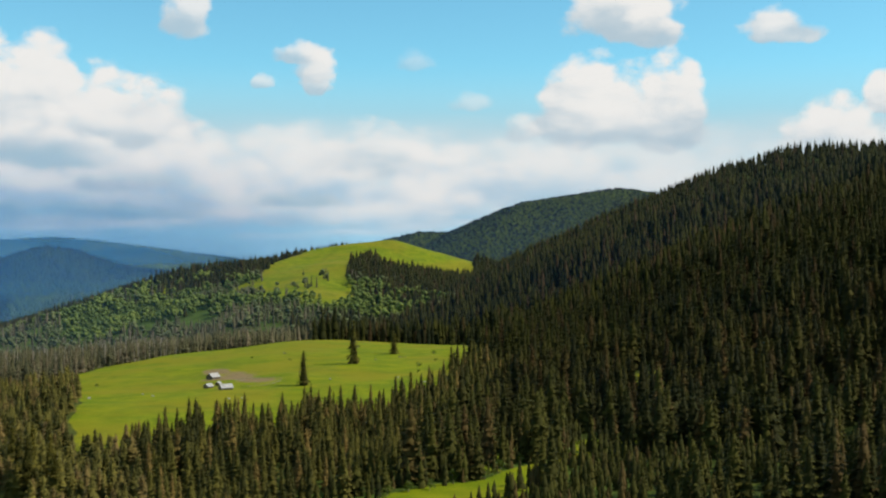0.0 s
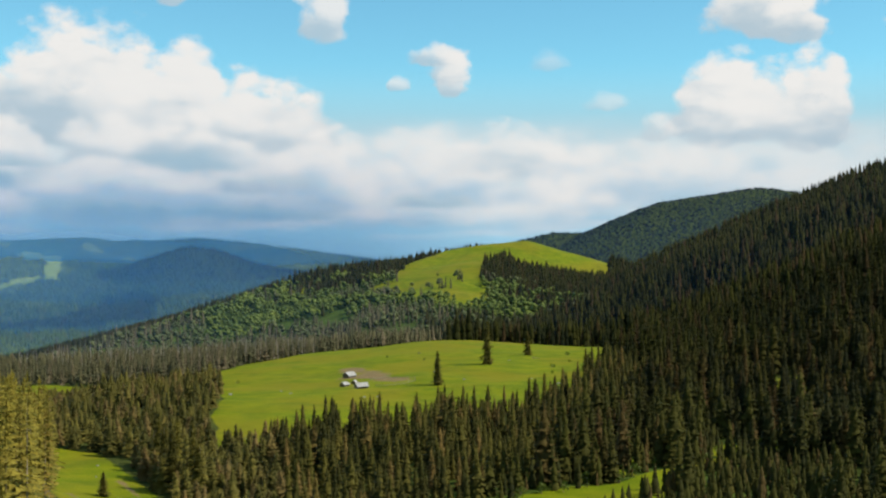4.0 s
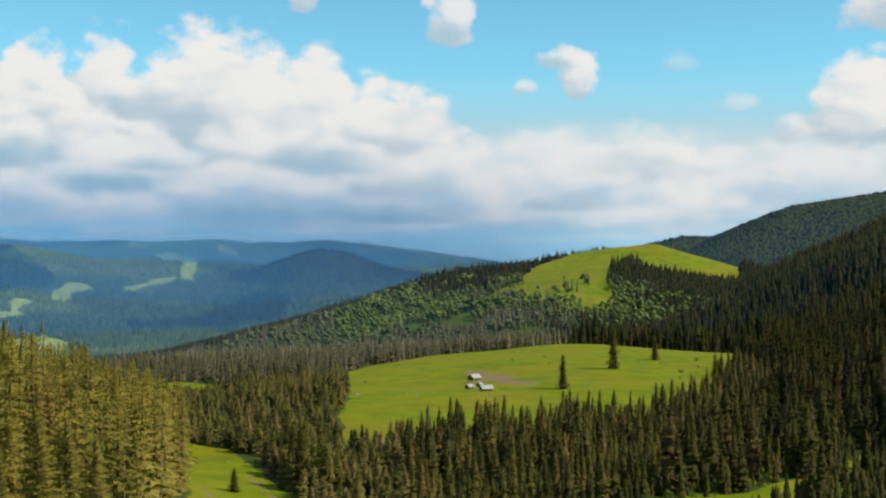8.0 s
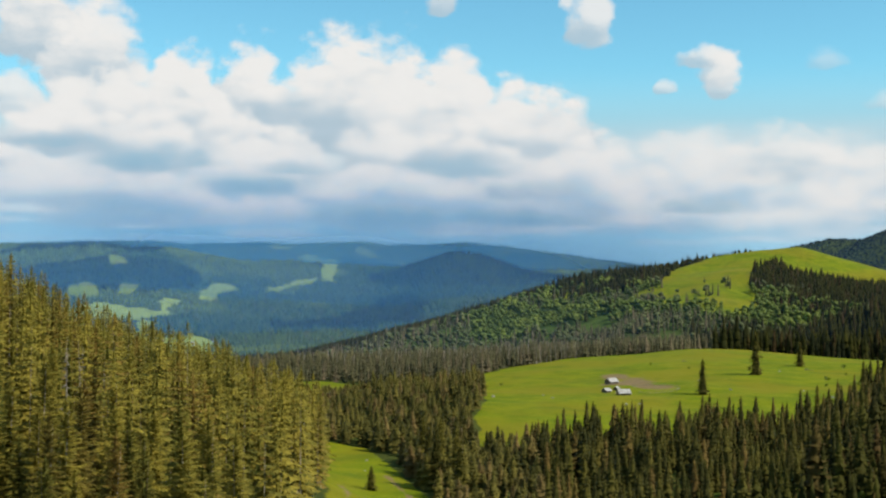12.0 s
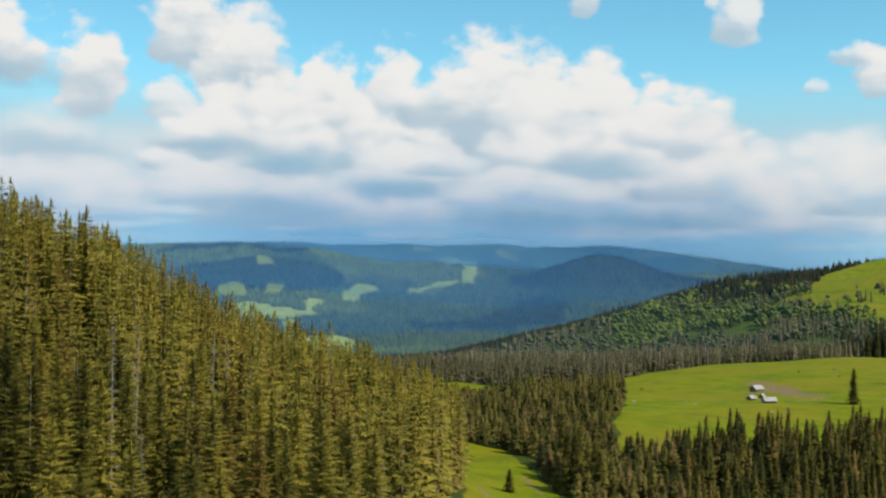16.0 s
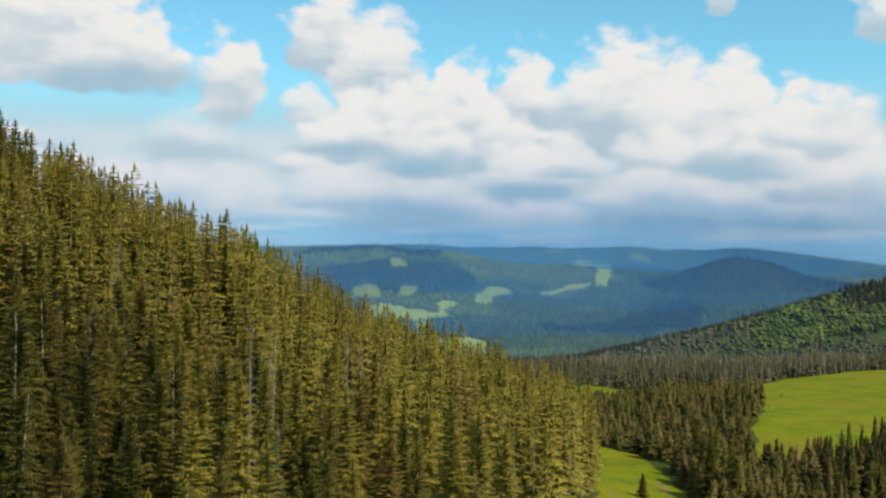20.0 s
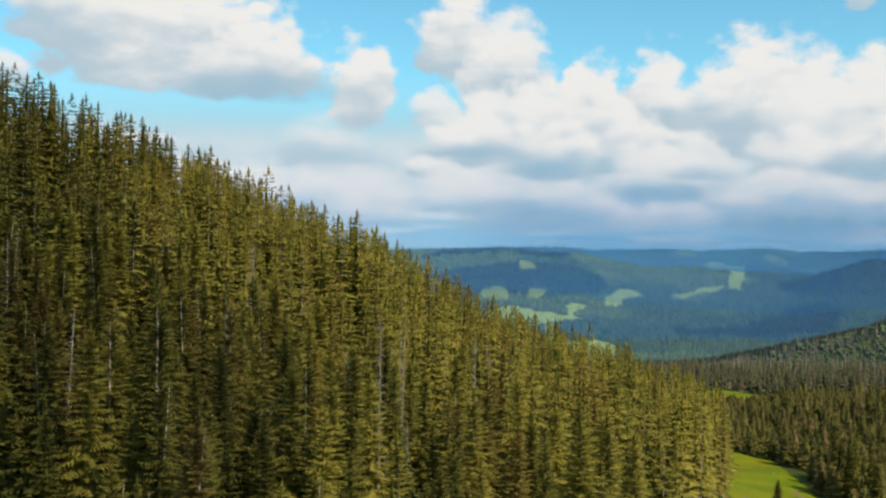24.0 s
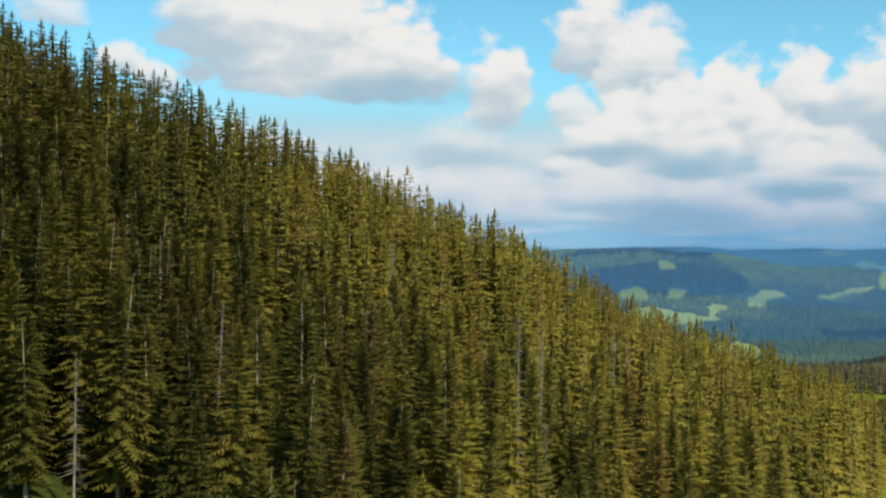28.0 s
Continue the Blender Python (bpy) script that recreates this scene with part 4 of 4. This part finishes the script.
young = stand(sx[keep], sy[keep], 0.32, 72, 0.6)
young[:, 4] *= 1.5
plant_out("young_spruces", ridge_kinds, young, OLIVE_SPRUCE, "thicket of young spruces beside the grassy strip", "forest", 76)
brown = ~east & (bearing(x, y) > 12.5 + 8 * fbm(x, y, 110, 29, 3))
valley[brown, 3] *= 0.66
valley[brown, 4] *= 1.1
valley[(bearing(x, y) > 23) & (bearing(x, y) < 29.5) & (np.hypot(x, y) > 640) & (np.hypot(x, y) < 810), 3] *= 0.55      # low growth before the hollow
plant_out("valley_spruces", valley_kinds, valley[~east & ~brown], FAR_SPRUCE, "olive-green spruce wood on the valley floor", "forest", 52)
plant_out("valley_brown_spruces", valley_kinds, valley[brown], BROWN_SPRUCE, "brownish spruce wood on the floor of the valley beside the glade", "forest", 67)
# both woods of the long slope have its shade in their needle colour
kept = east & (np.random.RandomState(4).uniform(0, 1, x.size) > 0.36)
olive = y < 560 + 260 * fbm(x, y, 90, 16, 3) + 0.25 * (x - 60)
plant_out("lower_east_spruces", valley_kinds, valley[kept & olive], OLIVE_SPRUCE, "olive spruce wood low on the long slope, darkened as shaded", "forest", 78)
plant_out("east_spruces", valley_kinds, valley[kept & ~olive], EAST_SHADE_SPRUCE, "spruce wood on the foot of the long slope, shade in its colour", "forest", 62)

x, y = lattice(-900, 700, 600, 1500, 7.6, 43, 0.55)
d, a = np.hypot(x, y), bearing(x, y)
leafy = leafy_zone(x, y)
keep = wooded(x, y) & (d >= 820) & (d < 1420) & (a > -26) & (a < 42) & ((leafy > 0.95) | (fbm(x, y, 45, 33, 3) > 0.2))
x, y = x[keep], y[keep]
plateau = stand(x, y, 0.85, 43, 0.35)
near = np.hypot(x, y) < 1130
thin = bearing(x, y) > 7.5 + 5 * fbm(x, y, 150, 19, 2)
plateau[~thin, 3] *= 1.2
plateau[~thin, 4] *= 1.6
plateau[thin, 3] *= 0.72
plant_out("brown_spruces", wall_kinds, plateau[thin & near], THIN_SPRUCE, "thinning brownish spruce wood round the meadow", "forest", 73)
plant_out("edge_spruces", wall_kinds, plateau[~thin & near], DARK_SHADED_SPRUCE, "dark spruce wood along the upper edge of the meadow", "forest", 74)
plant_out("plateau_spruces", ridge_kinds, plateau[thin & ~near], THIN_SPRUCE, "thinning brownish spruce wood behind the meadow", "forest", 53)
plant_out("upper_spruces", ridge_kinds, plateau[~thin & ~near], DARK_SHADED_SPRUCE, "dark spruce wood above the meadow", "forest", 63)

x, y = lattice(-1000, 1000, 1200, 2300, 9.3, 44, 0.55)
d, a = np.hypot(x, y), bearing(x, y)
leafy = leafy_zone(x, y)
keep = wooded(x, y) & (d >= 1420) & (d < 2380) & (a > -26) & (a < 34) & ((leafy > 0.9 + 0.5 * fbm(x, y, 90, 5)) | (fbm(x, y, 45, 33, 3) > 0.22))
x, y = x[keep], y[keep]
far_ridge = stand(x, y, 0.85, 44)
far_ridge[(y > 2000) & (x < 60), 3] *= 0.55
plant_out("ridge_spruces", far_kinds, far_ridge, DARK_SHADED_SPRUCE, "distant dark spruce wood on ridge and hill, shade in its colour", "forest", 54)

# broad-leaved scrub on the foot of the green hill
leaf_kinds = [lump_crown_shape(rng, rng.uniform(8, 12), rng.uniform(3.0, 4.2), 3, 7) for k in range(6)]
x, y = lattice(-760, 60, 1150, 1900, 8.0, 45, 0.6)
leafy = leafy_zone(x, y)
keep = (leafy < 1.05 + 0.5 * fbm(x, y, 90, 5)) & ((grass_depth(x, y) < 6) | ((y < 1790) & (fbm(x, y, 26, 64, 3) > 0.06 + 0.0008 * (y - 1600)))) & (fbm(x, y, 50, 61, 3) > -0.1)
x, y = x[keep], y[keep]
scrub = stand(x, y, 1.15, 45, 0.5)
dull = fbm(x, y, 110, 27, 4) < 0.03 + 0.25 * np.clip((1500 - y) / 120, -0.5, 1)
plant_out("hill_shrubs", leaf_kinds, scrub[~dull], LEAVES, "bright green broad-leaved scrub on the hillside", "shrubs", 55)
bare = dull & (np.random.RandomState(6).uniform(0, 1, x.size) < 0.6)
scrub[bare, 3:5] *= 0.5
plant_out("hill_young_spruces", ridge_kinds, scrub[bare], THIN_SPRUCE, "thin greyish young spruces on the foot of the green hill", "forest", 77)
plant_out("hill_thicket", leaf_kinds, scrub[dull & ~bare], DULL_LEAVES, "grey-green broad-leaved thicket on the hillside", "shrubs", 58)

# two dense dark woods on the green hill: along its shoulder and a round grove under the top
SHOULDER_WOOD = [(-430, 1700), (-380, 1740), (-340, 1765), (-300, 1800), (-285, 1880), (-275, 1950), (-330, 1925), (-400, 1860), (-450, 1790)]
ROUND_GROVE = [(-149, 1762), (-146, 1850), (-136, 1930), (-114, 1945), (-95, 1868), (-69, 1850), (-10, 1893), (34, 1940), (60, 1900), (30, 1760), (-74, 1680), (-122, 1650)]
x, y = lattice(-460, 70, 1640, 1960, 5.8, 48, 0.6)
keep = np.maximum(inside(x, y, SHOULDER_WOOD), inside(x, y, ROUND_GROVE)) > 10 * fbm(x, y, 30, 13, 3)
plant_out("grove_spruces", far_kinds, stand(x[keep], y[keep], 0.62, 48), DARK_SHADED_SPRUCE, "dense dark spruce groves on the green hill", "forest", 59)

# the woods of the far valley and mountains
x, y = lattice(-4200, 1500, 1500, 4700, 10.5, 46)
d, a = np.hypot(x, y), bearing(x, y)
keep = wooded(x, y, 4.0) & (d > 2380) & (d < 4680) & (a > -24) & (a < 58) & ~((a < -13) & (d < 3000))
x, y = x[keep], y[keep]
woods = stand(x, y, 0.55, 46, 0.35)
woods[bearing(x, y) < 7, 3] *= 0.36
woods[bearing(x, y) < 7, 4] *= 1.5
# tree colour paints cloud shadow on knolls and patches, sun on the light ones
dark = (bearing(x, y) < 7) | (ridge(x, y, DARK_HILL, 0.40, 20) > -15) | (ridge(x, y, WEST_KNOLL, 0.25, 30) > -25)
patch = fbm(x, y, 300, 37, 5) + 0.35 * np.clip(1 - np.hypot((x + 985) / 130, (y - 2480) / 170), 0, 1) - 0.16 * np.clip(1.5 - np.hypot((x + 1150) / 330, (y - 2800) / 420), 0, 1)
dark |= (patch < -0.25) | (ridge(x, y, FAR_WEST, 0.22, 40) > 76 + 60 * fbm(x, y, 120, 38, 3))
leafy = ~dark & (patch > 0.07)
plant_out("far_woods", speck_kinds, woods[~dark & ~leafy], WOODS, "far blue-green spruce woods on the mountains", "forest", 56)
plant_out("far_leafy_sunlit_woods", speck_kinds, woods[leafy], LEAVES, "far light-green broad-leaved woods and painted sunlit patches between the fields", "forest", 68)
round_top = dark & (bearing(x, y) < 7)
plant_out("mountain_woods", speck_kinds, woods[round_top], CLOUD_SHADE_SPRUCE, "spruce woods covering the round mountain, cloud shade in their colour", "forest", 66)
plant_out("knoll_woods", speck_kinds, woods[dark & ~round_top], DARK_SHADED_SPRUCE, "dark spruce woods covering the far knolls, cloud shade in their colour", "forest", 69)

# woods behind and beside, out of the walk's sight
x, y = lattice(-700, 800, -700, 700, 16.0, 47)
d, a = np.hypot(x, y), bearing(x, y)
keep = (d > 60) & (d < 700) & ((a > 76) | (a < -27))
x, y = x[keep], y[keep]
plant_out("back_woods", back_kinds, stand(x, y, 1.0, 47), FAR_SPRUCE, "dark spruce wood on the slopes around", "forest", 57)


# ---- single trees, the farm and small things ----
def on_ground(px, py):
    return float(ground_height(np.array([float(px)]), np.array([float(py)]))[0])


def lone_spruce(px, py, h, girth, label, group="lone spruces"):
    kind = lone_kinds[rng.randrange(3)]
    m = pose(px, py, on_ground(px, py) - 0.2, 0, 0, rng.uniform(0, 360)) @ Matrix.Diagonal((girth, girth, h / TALL, 1))
    spruce_tree(kind, m, label, group)


lone_spruce(-88, 722, 22, 1.35, "lone dark spruce standing in the open meadow")
lone_spruce(-66, 842, 32, 1.5, "lone dark spruce standing in the open meadow")
lone_spruce(-40, 930, 20, 1.3, "broad dark spruce at the upper edge of the meadow")
lone_spruce(6, 815, 17, 1.0, "slim spruce at the meadow's edge")
lone_spruce(-18, 640, 20, 1.0, "slim spruce at the meadow's edge")
lone_spruce(-166, 388, 9, 0.75, "small young spruce in the glade")
for px, py, h in ((-160, 432, 22), (-152, 424, 25), (-148, 408, 23), (-138, 402, 26), (-132, 390, 22), (-170, 452, 21)):
    lone_spruce(px, py, h, 1.25, "dark spruce at the glade's edge casting a shadow", "spruces beside the glade")

# bleached dead spruces that stand out on the near slope
for px, py, top, i in ((-107, 90, 77, 0), (-98, 108, 73, 1), (-104, 119, 74, 2), (-93, 121, 70, 1), (-140, 122, 84, 2), (-120, 160, 70, 0)):
    z = on_ground(px, py)
    m = pose(px, py, z - 0.3, rng.uniform(-1, 1), rng.uniform(-1, 1), rng.uniform(0, 360)) @ Matrix.Diagonal((1.3, 1.3, (top - z) / 20, 1))
    spruce_tree(dead_kinds[i], m, "bleached dead spruce with bare drooping twigs on the slope", "dead spruces", "twigs").name = "dead_spruce"

shrub_kinds = []
for k in range(3):
    h = rng.uniform(3.0, 4.5)
    lv = leaf_crown_shape(rng, h, h * 0.5, 12, 8)
    shrub_kinds.append((mesh_from("stems", *limb_shape(rng, h * 0.8, 0.07), BARK), mesh_from("crown", *lv, LEAVES, tone=np.full(len(lv[0]), rng.random()))))


def shrub(px, py, size, label, group):
    stems, crown = shrub_kinds[rng.randrange(3)]
    ob = new("shrub")
    ob.matrix_world = pose(px, py, on_ground(px, py) - 0.1, 0, 0, rng.uniform(0, 360)) @ Matrix.Diagonal((size * 1.2, size * 1.2, size, 1))
    part("stems", stems, ob)
    part("crown", crown, ob)
    tagged(ob, label, "shrub", group)


for px, py, size in ((-116, 868, 0.7), (-18, 829, 1.1), (-8, 929, 1.2), (19, 909, 1.3), (-6, 873, 0.8), (-17, 794, 0.7), (-74, 1000, 0.9), (-150, 900, 0.6), (-230, 760, 0.8), (-60, 660, 0.8)):
    shrub(px, py, size, "low dark green shrub growing in the open meadow", "meadow shrubs")
for k in range(52):
    u = k / 51
    px, py = -55 + 158 * u + rng.uniform(-10, 10), 368 + 186 * u + rng.uniform(-12, 14)
    shrub(px, py, rng.uniform(0.5, 1.3), "bright green leafy shrub along the grassy strip", "strip shrubs")
for px, py in ((-84, 36), (-90, 40), (-79, 33), (-88, 31)):
    shrub(px, py, rng.uniform(0.8, 1.3), "bright green leafy shrub at the foot of the spruces", "slope shrubs")
for k in range(12):
    shrub(140 + rng.uniform(-22, 22), 765 + rng.uniform(-40, 40), rng.uniform(0.6, 1.3), "bright green leafy shrub in a small clearing", "clearing shrubs")


def box(bm, sx, sy, sz, at, m=None, bevel=0.0):
    got = bmesh.ops.create_cube(bm, size=1.0, matrix=(m or Matrix()) @ Matrix.Translation(at) @ Matrix.Diagonal((sx, sy, sz, 1)))
    if bevel:
        edges = list({e for v in got["verts"] for e in v.link_edges})
        bmesh.ops.bevel(bm, geom=edges, offset=bevel, segments=1, affect="EDGES")


def solid(name, bm, mat, parent, label=""):
    me = bpy.data.meshes.new(name)
    bm.to_mesh(me)
    bm.free()
    me.materials.append(mat)
    return part(name, me, parent, label)


def gable(bm, length, width, z0, z1):
    """The log body of a hut, with gable ends."""
    w = width / 2
    prof = [(-w, 0), (w, 0), (w, z0), (0, z1), (-w, z0)]
    a = [bm.verts.new((-length / 2, y, z)) for y, z in prof]
    b = [bm.verts.new((length / 2, y, z)) for y, z in prof]
    bm.faces.new(a[::-1]), bm.faces.new(b)
    for k in range(5):
        bm.faces.new((a[k], a[(k + 1) % 5], b[(k + 1) % 5], b[k]))


def hut(px, py, turn, length, width, eave, top, label, walls=TIMBER, roof=SHINGLE, group="", name="hut"):
    ob = new(name)
    ob.matrix_world = pose(px, py, on_ground(px, py) - 0.25, 0, 0, turn)
    bm = bmesh.new()
    gable(bm, length, width, eave, top)
    solid("walls", bm, walls, ob)
    pitch = math.atan2(top - eave, width / 2)
    run = width / 2 / math.cos(pitch) + 0.7
    for side, lab in ((1, ""), (-1, "")):
        bm = bmesh.new()
        box(bm, length + 1.1, run, 0.14, (0, side * (run / 2 - 0.0), 0.11), Matrix.Translation((0, 0, top)) @ Matrix.Rotation(-side * pitch, 4, "X"), 0.03)
        solid("roof_slope", bm, roof, ob)
    bm = bmesh.new()
    box(bm, length + 1.15, 0.3, 0.14, (0, 0, top + 0.2), bevel=0.04)
    solid("roof_ridge", bm, roof, ob)
    bm = bmesh.new()
    box(bm, 0.95, 0.08, 1.85, (length * 0.15, -width / 2 - 0.03, 1.15), bevel=0.02)
    door = solid("door", bm, TIMBER, ob)
    bm = bmesh.new()
    box(bm, 0.06, 0.06, 0.2, (length * 0.15 + 0.35, -width / 2 - 0.1, 1.2), bevel=0.01)
    solid("handle", bm, STONE, door)
    for q in (-0.28, 0.38):
        bm = bmesh.new()
        box(bm, 0.7, 0.08, 0.6, (length * q, -width / 2 - 0.03, 1.45), bevel=0.02)
        solid("window", bm, STONE, ob)
    return tagged(ob, label, "hut", group)


hut(-155, 772, 58, 7.2, 5.4, 2.2, 4.2, "low timber herders' hut with weathered grey shingle roof", group="herders' huts")
hut(-135, 711, 34, 7.2, 5.2, 1.9, 3.7, "low timber sheep shed with pale weathered roof", group="herders' huts")
hut(-148, 722, 62, 4.6, 3.8, 1.7, 3.0, "small timber shed with pale weathered roof", group="herders' huts")
hut(-144, 734, 80, 3.4, 2.8, 1.6, 2.6, "small timber lean-to beside the sheep pen", group="herders' huts")
for k, (px, py, turn) in enumerate(((-1430, 2280, 20), (-1455, 2315, 75), (-1490, 2320, 10), (-1410, 2335, 40), (-1520, 2290, 60), (-1380, 2300, 15))):
    hut(px, py, turn, 6.5, 5, 2.2, 4.0, "small white village house with a pale roof in the far valley", PLASTER, SHINGLE, "village houses", "village_house")

# the pen: posts and two rails between them
pen = tagged(new("pen_fence"), "rough wooden pole fence round the sheep pen", "fence")
ring = [(-122 + 17 * math.cos(t), 742 + 20 * math.sin(t)) for t in np.linspace(-1.9, 2.6, 15)]
bm = bmesh.new()
box(bm, 0.18, 0.18, 1.5, (0, 0, 0.6), bevel=0.03)
post_mesh = bpy.data.meshes.new("post")
bm.to_mesh(post_mesh), bm.free(), post_mesh.materials.append(DEADWOOD)
for px, py in ring:
    part("post", post_mesh, pen).matrix_world = pose(px, py, on_ground(px, py))
for (ax, ay), (bx, by) in zip(ring[:-1], ring[1:]):
    for h in (0.55, 1.05):
        p, q = Vector((ax, ay, on_ground(ax, ay) + h)), Vector((bx, by, on_ground(bx, by) + h))
        bm = bmesh.new()
        box(bm, 0.1, 0.1, (q - p).length, (0, 0, 0), bevel=0.02)
        solid("rail", bm, DEADWOOD, pen).matrix_world = Matrix.Translation((p + q) / 2) @ (q - p).to_track_quat("Z", "Y").to_matrix().to_4x4()


def boulder(px, py, size):
    bm = bmesh.new()
    bmesh.ops.create_icosphere(bm, subdivisions=2, radius=size)
    for v in bm.verts:
        v.co = Vector((v.co.x * 1.3, v.co.y, v.co.z * 0.7)) * (1 + 0.35 * noise.noise(v.co / size * 1.3 + Vector((px, py, 0))))
    me = bpy.data.meshes.new("boulder")
    bm.to_mesh(me)
    bm.free()
    me.materials.append(STONE)
    ob = new("boulder", me)
    ob.matrix_world = pose(px, py, on_ground(px, py) + size * 0.15, 0, 0, rng.uniform(0, 360))
    tagged(ob, "pale weathered limestone boulder lying in the meadow grass", "boulder", "meadow boulders")


for px, py, size in ((-214, 692, 1.6), (-74, 751, 1.1), (-41, 932, 1.3), (-30, 700, 1.0), (-100, 800, 0.8), (-185, 705, 0.9), (-175, 690, 1.0), (-125, 668, 1.1), (-118, 672, 0.8), (-52, 880, 0.9), (-196, 452, 0.6), (-186, 428, 0.5), (-30, 765, 0.9), (-12, 742, 1.2)):
    boulder(px, py, size * 0.75)

# a fallen pale log
for px, py, turn in ((-130, 935, 30), (-35, 905, 55)):
    me = mesh_from("fallen_log", *trunk_shape(rng, 9, 0.3, 7, 5), DEADWOOD)
    ob = new("fallen_log", me)
    ob.matrix_world = pose(px, py, on_ground(px, py) + 0.35, 88, 0, turn)
    tagged(ob, "bare pale log lying in the meadow grass", "log", "fallen logs")

# bleached dead trunks along the back of the plateau
stems = [trunk_shape(rng, rng.uniform(15, 22), 0.28, 4, 3) for k in range(3)]
x, y = lattice(-640, -230, 960, 1240, 11.0, 61)
keep = (bearing(x, y) > 13) & (bearing(x, y) < 27) & wooded(x, y, 1.0) & (fbm(x, y, 60, 12, 2) > -0.08)
rs = np.random.RandomState(19)
x, y = np.append(x[keep], -439 + rs.uniform(-12, 12, 14)), np.append(y[keep], 962 + rs.uniform(-14, 14, 14))
plant_out("bleached_trunks", stems, stand(x, y, 1.05, 61), DEADWOOD, "bleached grey dead trunks standing in the thinning wood", "trunks", 58)
